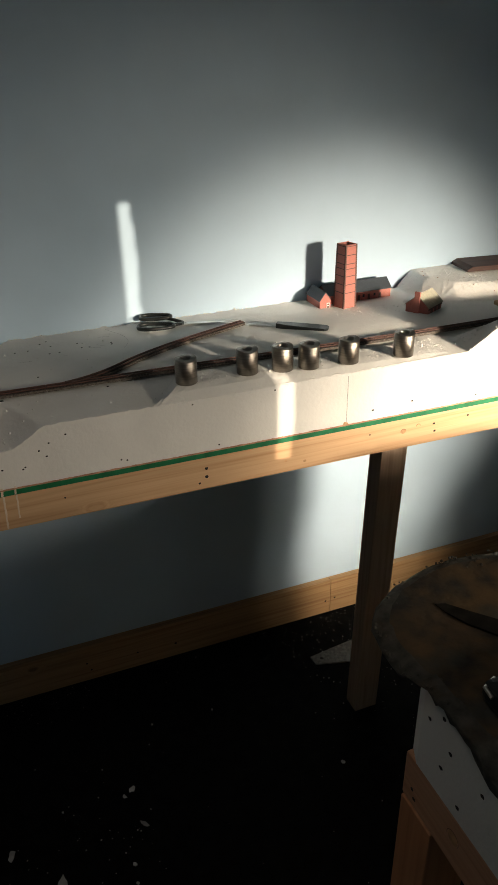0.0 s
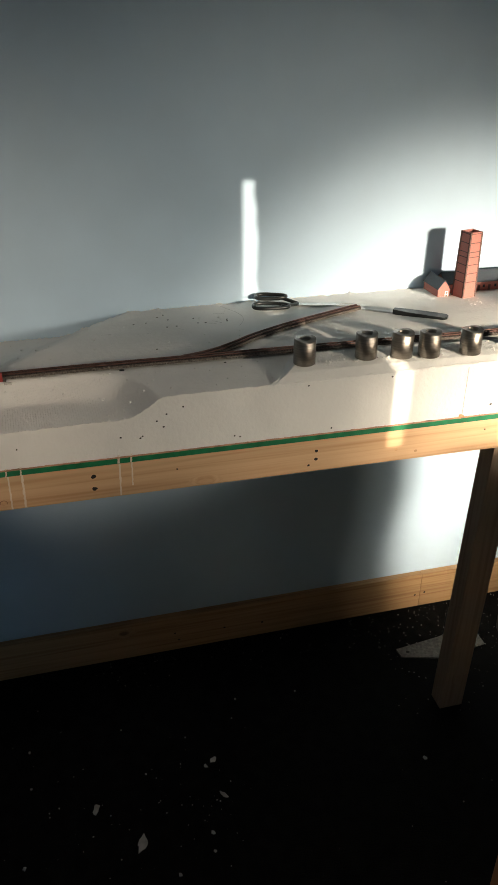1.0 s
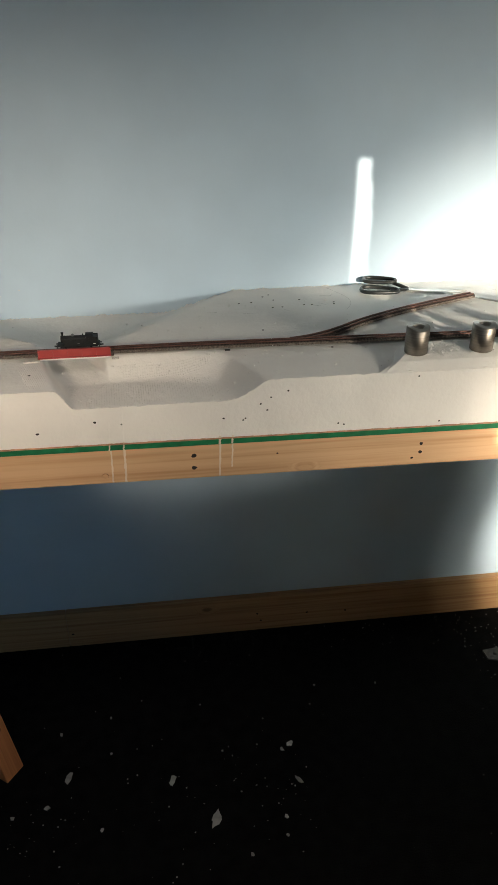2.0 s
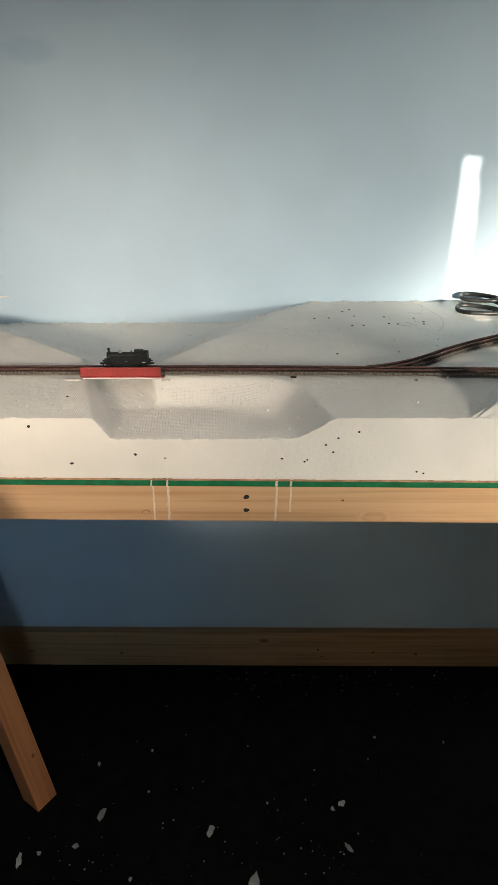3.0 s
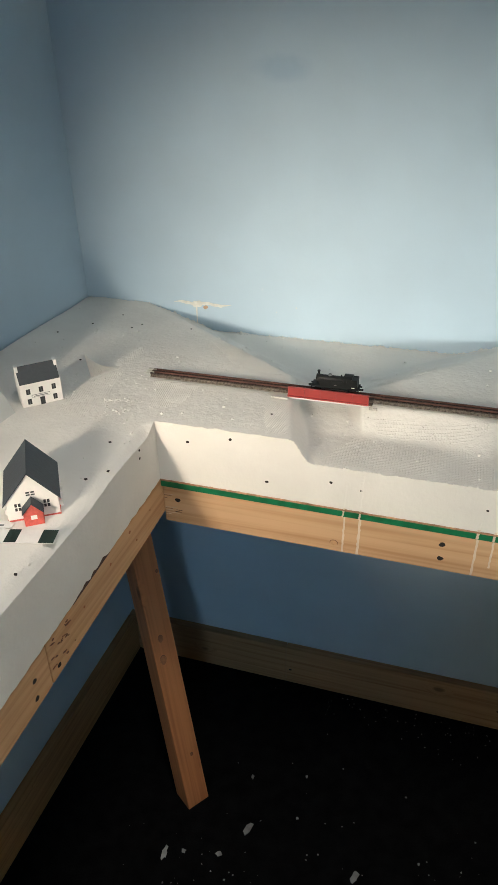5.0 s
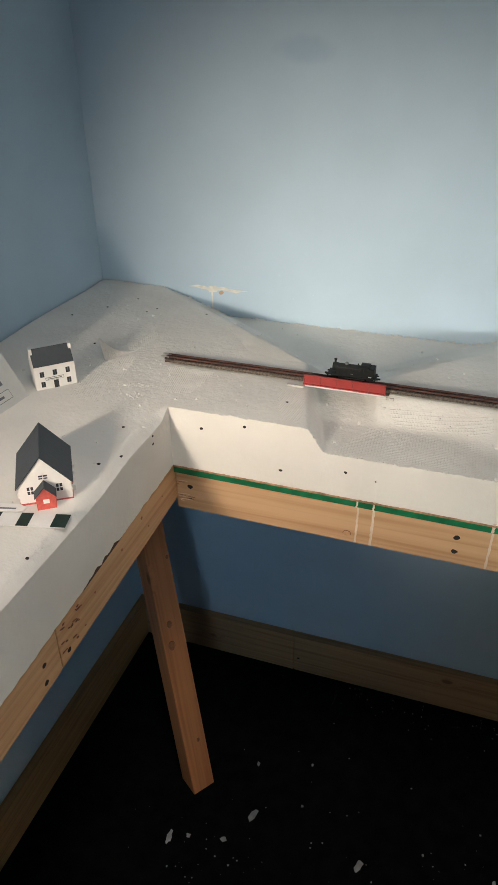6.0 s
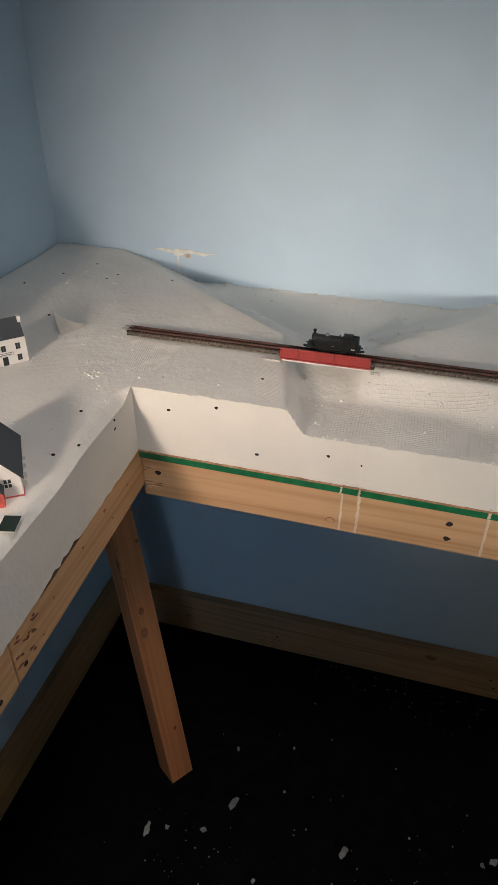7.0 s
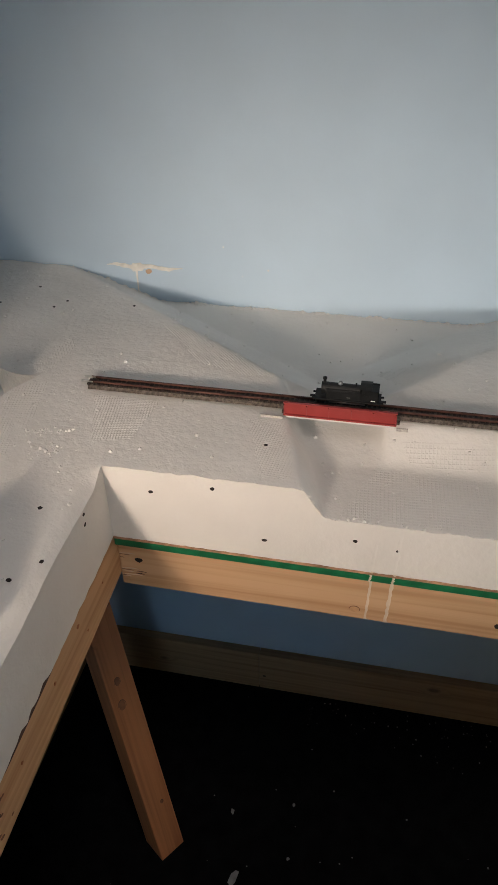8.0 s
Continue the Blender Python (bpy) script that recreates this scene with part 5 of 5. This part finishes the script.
bm = prism([(1.168, -2.3), (2.125, -2.3), (2.125, -1.145), (1.195, -1.145), (1.176, -1.150), (1.168, -1.168)], 2, 0.8885, 0.9975)
# unseen board added to stop the glow passing below this bench
part("blocking_board", box(2.103, 2.121, -2.3, -1.190, 0.0, 0.8882), PINE_Y, pen)
pen_foam = tagged(part("foam_board", bm, FOAM_FACE), "white foam board of the second bench with pin holes", "foam board")
for i, (y, z) in enumerate([(-1.18, 0.965), (-1.215, 0.955), (-1.205, 0.925), (-1.235, 0.905), (-1.262, 0.955), (-1.20, 0.985)]):
    part("pin_hole", dot((1.168, y, z), (-1, 0, 0), 0.003, i + 200), HOLE_SHADE, pen_foam)

# painted scenery slab overhanging it
bm = bmesh.new()
rim = [(1.172, -2.3), (1.170, -1.60), (1.168, -1.40), (1.172, -1.25), (1.170, -1.19), (1.161, -1.155), (1.158, -1.12), (1.166, -1.08), (1.186, -1.054), (1.215, -1.034), (1.26, -1.020),
       (1.31, -1.016), (1.37, -1.026), (1.45, -1.042), (1.50, -1.12), (1.55, -1.225), (2.125, -1.235), (2.125, -2.3)]
fine = []
for (ax, ay), (bx, by) in zip(rim, rim[1:]):
    n = max(1, int(math.hypot(bx - ax, by - ay) / 0.012))
    for k in range(n):
        x, y = ax + (bx - ax) * k / n, ay + (by - ay) * k / n
        j = 0.005 * noise.noise(Vector((x * 60, y * 60, 9)))
        fine.append((x + j, y + 0.7 * j))
fine.append(rim[-1])
rings = []
for inset, z in ((-0.02, 0.9925), (0.0, 0.984), (0.006, 0.993), (0.0, 1.001), (-0.012, 1.004), (-0.035, 1.003)):
    ring = []
    for x, y in fine:
        d = (Vector((x, y, 0)) - Vector((min(1.9, max(1.22, x)), min(-1.10, y), 0)))
        d = d.normalized() if d.length > 1e-4 else Vector((0, 0, 0))
        d *= 1.0 + (0.9 * noise.noise(Vector((x * 28, y * 28, 6))) if inset < -0.03 else 0.0)
        zz = z if y > -1.15 else max(z, 0.9982 + 0.1 * (z - 0.984))
        ring.append(bm.verts.new((x + d.x * inset, y + d.y * inset, zz + 0.0030 * noise.noise(Vector((x * 45, y * 45, z * 90))) + 0.0015 * noise.noise(Vector((x * 150, y * 150, z * 90))))))
    rings.append(ring)
for a, b in zip(rings, rings[1:]):
    for k in range(len(a)):
        n = (k + 1) % len(a)
        bm.faces.new((a[k], a[n], b[n], b[k]))
bm.faces.new(rings[-1])
bm.faces.new(rings[0][::-1])
bmesh.ops.recalc_face_normals(bm, faces=bm.faces)
slab = thing("scenery_slab", "brown and grey painted scenery slab with a rough rock edge", "model scenery")
rock = part("ground", bm, ROCK, slab, smooth=True)
rock.data.materials.append(EARTH)
for f in rock.data.polygons:
    if len(f.vertices) > 4 or f.index >= 4 * len(fine):
        f.material_index = 1
# flat dark piece laid on top where the ground dips
part("groove", prism([(1.236, -1.079), (1.247, -1.083), (1.268, -1.108), (1.292, -1.135), (1.318, -1.175), (1.300, -1.186), (1.272, -1.150), (1.250, -1.118), (1.239, -1.094)], 2, 1.0015, 1.0046), CHANNEL, slab, "dark channel in the ground")

# its painted skin hanging ragged over the side of the foam
bm = bmesh.new()
rows = []
for k in range(121):
    y = -1.165 - k * 0.0075
    low = 0.996 - 0.030 * smooth01((-1.20 - y) / 0.12) + 0.010 * noise.noise(Vector((y * 40, 1, 2))) + 0.006 * noise.noise(Vector((y * 130, 4, 2)))
    rows.append([bm.verts.new((x, y, z)) for x, z in ((1.180, 1.0045), (1.166, 1.002), (1.1655 - 0.002 * noise.noise(Vector((y * 70, 2, 2))), 0.5 * (1.002 + low)), (1.1658, min(low, 0.9995)), (1.1676, min(low, 0.9995) + 0.0006))])
for a, b in zip(rows, rows[1:]):
    for k in range(4):
        bm.faces.new((a[k], b[k], b[k + 1], a[k + 1]))
bmesh.ops.recalc_face_normals(bm, faces=bm.faces)
part("hanging_edge", bm, ROCK, slab, smooth=True)

# unseen rise added at its far end to keep glow off the bench leg
part("bank", box(1.86, 2.12, -1.55, -1.15, 1.0, 1.052, 0.012), EARTH, slab)

# black glossy object at the edge of the slab
tool = thing("black_tool", "black glossy plastic tool with a strip for its glint on the slab", "tool", (1.243, -1.235, 1.005))
part("body", box(-0.045, 0.09, -0.030, 0.030, 0.0, 0.024, 0.008), BLACK, tool)
# short bright strip built in as the glint on the tool's corner
part("glint_strip", swept([(-0.046, 0.012, 0.018), (-0.045, 0.024, 0.019), (-0.030, 0.030, 0.019)], 0.0022, 8), BLADE, tool)

# ---------------------------------------------------------------- flakes on the floor
rnd = random.Random(21)


def flake(x, y, size, turn, longer):
    pts = []
    n = 11
    for k in range(n):
        a = 2 * math.pi * k / n + rnd.uniform(-0.2, 0.2)
        r = size * rnd.uniform(0.55, 1.15)
        pts.append((r * math.cos(a), r * longer * math.sin(a)))
    ob = part("paint_flake", prism(pts, 2, 0.0004, 0.0022), CHIP)
    ob.matrix_world = pose(x, y, 0, rnd.uniform(-2, 2), 0, turn)
    return tagged(ob, "curled flake of white paint on the black floor", "paint flake", "paint flakes on the floor")


for x, y, s, turn, longer in [(0.461, -0.431, 0.0085, -20, 2.2), (0.698, -0.462, 0.007, -15, 2.2), (0.789, -0.568, 0.012, -25, 1.8), (0.979, -0.400, 0.007, -50, 1.5), (0.983, -0.498, 0.006, 30, 2.2),
                              (0.313, -0.531, 0.006, 5, 2.8), (0.349, -0.515, 0.005, 0, 1.2), (0.422, -0.498, 0.006, -60, 1.3), (0.544, -0.565, 0.004, 0, 1.2), (0.857, -0.656, 0.004, 0, 1.4),
                              (0.941, -0.583, 0.004, 20, 1.5), (0.435, -0.310, 0.0045, 0, 1.2), (0.957, -0.414, 0.0045, 10, 1.2), (0.937, -0.624, 0.0035, 0, 1.1), (0.552, -0.274, 0.0035, 0, 1.2),
                              (0.817, -0.401, 0.0025, 0, 1.2), (1.070, -0.235, 0.003, 0, 1.2), (1.229, -0.247, 0.003, 0, 1.2), (0.557, -0.377, 0.003, 0, 1.2), (1.47, -0.52, 0.005, 30, 1.3)]:
    flake(x, y, s, turn, longer)

verts, faces = [], []


def speck(x, y, r):
    k0 = len(verts)
    a0 = rnd.uniform(0, 6)
    for k in range(4):
        a = a0 + k * math.pi / 2 + rnd.uniform(-0.3, 0.3)
        verts.append((x + r * math.cos(a), y + r * rnd.uniform(0.6, 1.3) * math.sin(a), 0.0009))
    verts.append((x, y, 0.0009 + r * 0.7))
    for k in range(4):
        faces.append((k0 + k, k0 + (k + 1) % 4, k0 + 4))


for _ in range(360):
    speck(rnd.uniform(1.50, 2.3), -0.025 - abs(rnd.gauss(0, 0.16)), rnd.uniform(0.0008, 0.0024))
for _ in range(110):
    speck(rnd.uniform(0.55, 1.5), -0.03 - abs(rnd.gauss(0, 0.05)), rnd.uniform(0.0007, 0.0020))
for cx, cy, n, s in ((0.95, -0.52, 26, 0.05), (0.40, -0.55, 30, 0.06), (0.72, -0.62, 22, 0.09), (0.90, -0.45, 16, 0.06), (0.6, -0.45, 28, 0.2), (1.2, -0.6, 20, 0.25), (1.7, -0.40, 50, 0.1)):
    for _ in range(n):
        speck(rnd.gauss(cx, s), min(-0.03, rnd.gauss(cy, s)), 0.0006 + 0.0020 * rnd.random() ** 2.2)
me = bpy.data.meshes.new("floor_specks")
me.from_pydata(verts, [], faces)
me.materials.append(CHIP)
tagged(new("floor_specks", me), "fine white crumbs of foam and paint on the floor", "debris", kind="stuff")

# foam crumbs on the bench
verts, faces = [], []


def crumb(x, y, z, r):
    k0 = len(verts)
    ring = (0, 1.05, 2.1, 3.14, 4.19, 5.24)
    for dx, dy, dz in [(math.cos(a), math.sin(a), -0.15) for a in ring] + [(0.72 * math.cos(a), 0.72 * math.sin(a), 0.58) for a in ring] + [(0, 0, 0.95)]:
        verts.append((x + r * dx * rnd.uniform(0.75, 1.2), y + r * dy * rnd.uniform(0.75, 1.2), z + r * dz * rnd.uniform(0.8, 1.2)))
    for k in range(6):
        n = (k + 1) % 6
        faces.append((k0 + k, k0 + n, k0 + 6 + n, k0 + 6 + k))
        faces.append((k0 + 6 + k, k0 + 6 + n, k0 + 12))


for _ in range(210):
    x, y = rnd.uniform(0.02, 1.4), rnd.uniform(-0.46, -0.01)
    crumb(x, y, land(x, y), rnd.uniform(0.0005, 0.0019))
for _ in range(520):
    x, y = rnd.uniform(0.14, 1.85), -0.0012 - abs(rnd.gauss(0, 0.002))
    crumb(x, y, land(x, y) - 0.0003, 0.0005 + 0.0022 * rnd.random() ** 3)
for _ in range(160):
    x, y = rnd.uniform(0.40, 1.08), FRONT + 0.002 + abs(rnd.gauss(0, 0.002))
    crumb(x, y, land(x, y) - 0.0004, rnd.uniform(0.0004, 0.0012))
for _ in range(130):
    x, y = rnd.uniform(0.575, 0.86), FRONT + 0.001 + abs(rnd.gauss(0, 0.0025))
    crumb(x, y, land(x, y) - 0.0006, 0.0006 + 0.0020 * rnd.random() ** 2)
for _ in range(45):
    x, y = rnd.uniform(0.58, 0.92), rnd.uniform(-0.47, -0.36)
    crumb(x, y, land(x, y), rnd.uniform(0.0008, 0.0026))
for _ in range(26):
    x, y = rnd.gauss(0.300, 0.013), rnd.gauss(-0.463, 0.009)
    crumb(x, y, bench_top(x, y) - 0.0003, 0.0008 + 0.0020 * rnd.random() ** 2)
for _ in range(34):
    s = rnd.random()
    x, y = 0.262 + 0.056 * s + rnd.gauss(0, 0.003), -0.440 + 0.012 * s + rnd.gauss(0, 0.0035)
    crumb(x, y, bench_top(x, y) - 0.0003, 0.0008 + 0.0018 * rnd.random() ** 2)
for _ in range(60):
    x, y = rnd.gauss(0.29, 0.055), rnd.gauss(-0.41, 0.06)
    crumb(x, y, bench_top(x, y) - 0.0004, 0.0005 + 0.0016 * rnd.random() ** 2)
for _ in range(60):
    x, y = rnd.gauss(1.70, 0.05), rnd.gauss(-0.15, 0.03)
    crumb(x, y, land(x, y), rnd.uniform(0.0006, 0.0024))
for _ in range(70):
    x, y = rnd.uniform(0.06, 1.1), rnd.uniform(-0.47, -0.02)
    crumb(x, y, land(x, y), rnd.uniform(0.0014, 0.0030))
for _ in range(40):
    x, y = rnd.uniform(0.05, 0.36), rnd.uniform(-0.95, -0.48)
    crumb(x, y, land_west(x, y), rnd.uniform(0.0008, 0.0026))
for _ in range(900):
    x, y = rnd.uniform(1.84, 2.15), rnd.uniform(-0.24, -0.01)
    if land(x, y) > 1.0:
        crumb(x, y, land(x, y) - 0.0004, rnd.uniform(0.0006, 0.0020))
for _ in range(700):
    x = rnd.uniform(1.145, 1.68)
    crumb(x, rnd.uniform(-0.455, -0.395), strip_top(x) + 0.0004, 0.0005 + 0.0017 * rnd.random() ** 2)
for _ in range(120):
    x, y = rnd.gauss(1.77, 0.03), rnd.gauss(-0.42, 0.03)
    crumb(x, max(y, FRONT + 0.003), land(x, max(y, FRONT + 0.003)), rnd.uniform(0.0008, 0.0030))
me = bpy.data.meshes.new("foam_crumbs")
me.from_pydata(verts, [], faces)
me.materials.append(FOAM_FACE)
tagged(new("foam_crumbs", me), "crumbs of white foam scattered over the bench", "debris", kind="stuff")

knot_mark(pen, pose(1.168, -1.236, 0.862, 90, 0, -90), 0.0085)
for i, (y, z) in enumerate([(-1.167, 0.848), (-1.172, 0.838)]):
    part("screw_hole", dot((1.168, y, z), (-1, 0, 0), 0.0026, i + 230), HOLE_SHADE, pen)

# stones bedded in the rim of the slab and grit on the far hill
verts, faces = [], []
for x, y in fine:
    for _ in range(9):
        if y > -1.45 and x < 1.75:
            a, r = rnd.uniform(0, 6.3), rnd.uniform(0.0008, 0.0024)
            crumb(x + 0.010 * math.cos(a) + (0.012 if y < -1.15 else 0.004), y - 0.010 + 0.012 * math.sin(a), rnd.uniform(0.9985, 1.0030), r)
me = bpy.data.meshes.new("rim_stones")
me.from_pydata(verts, [], faces)
me.materials.append(ROCK)
rim_stones = tagged(new("rim_stones", me), "small grey stones bedded in the rim", kind="stuff")
rim_stones.parent = slab
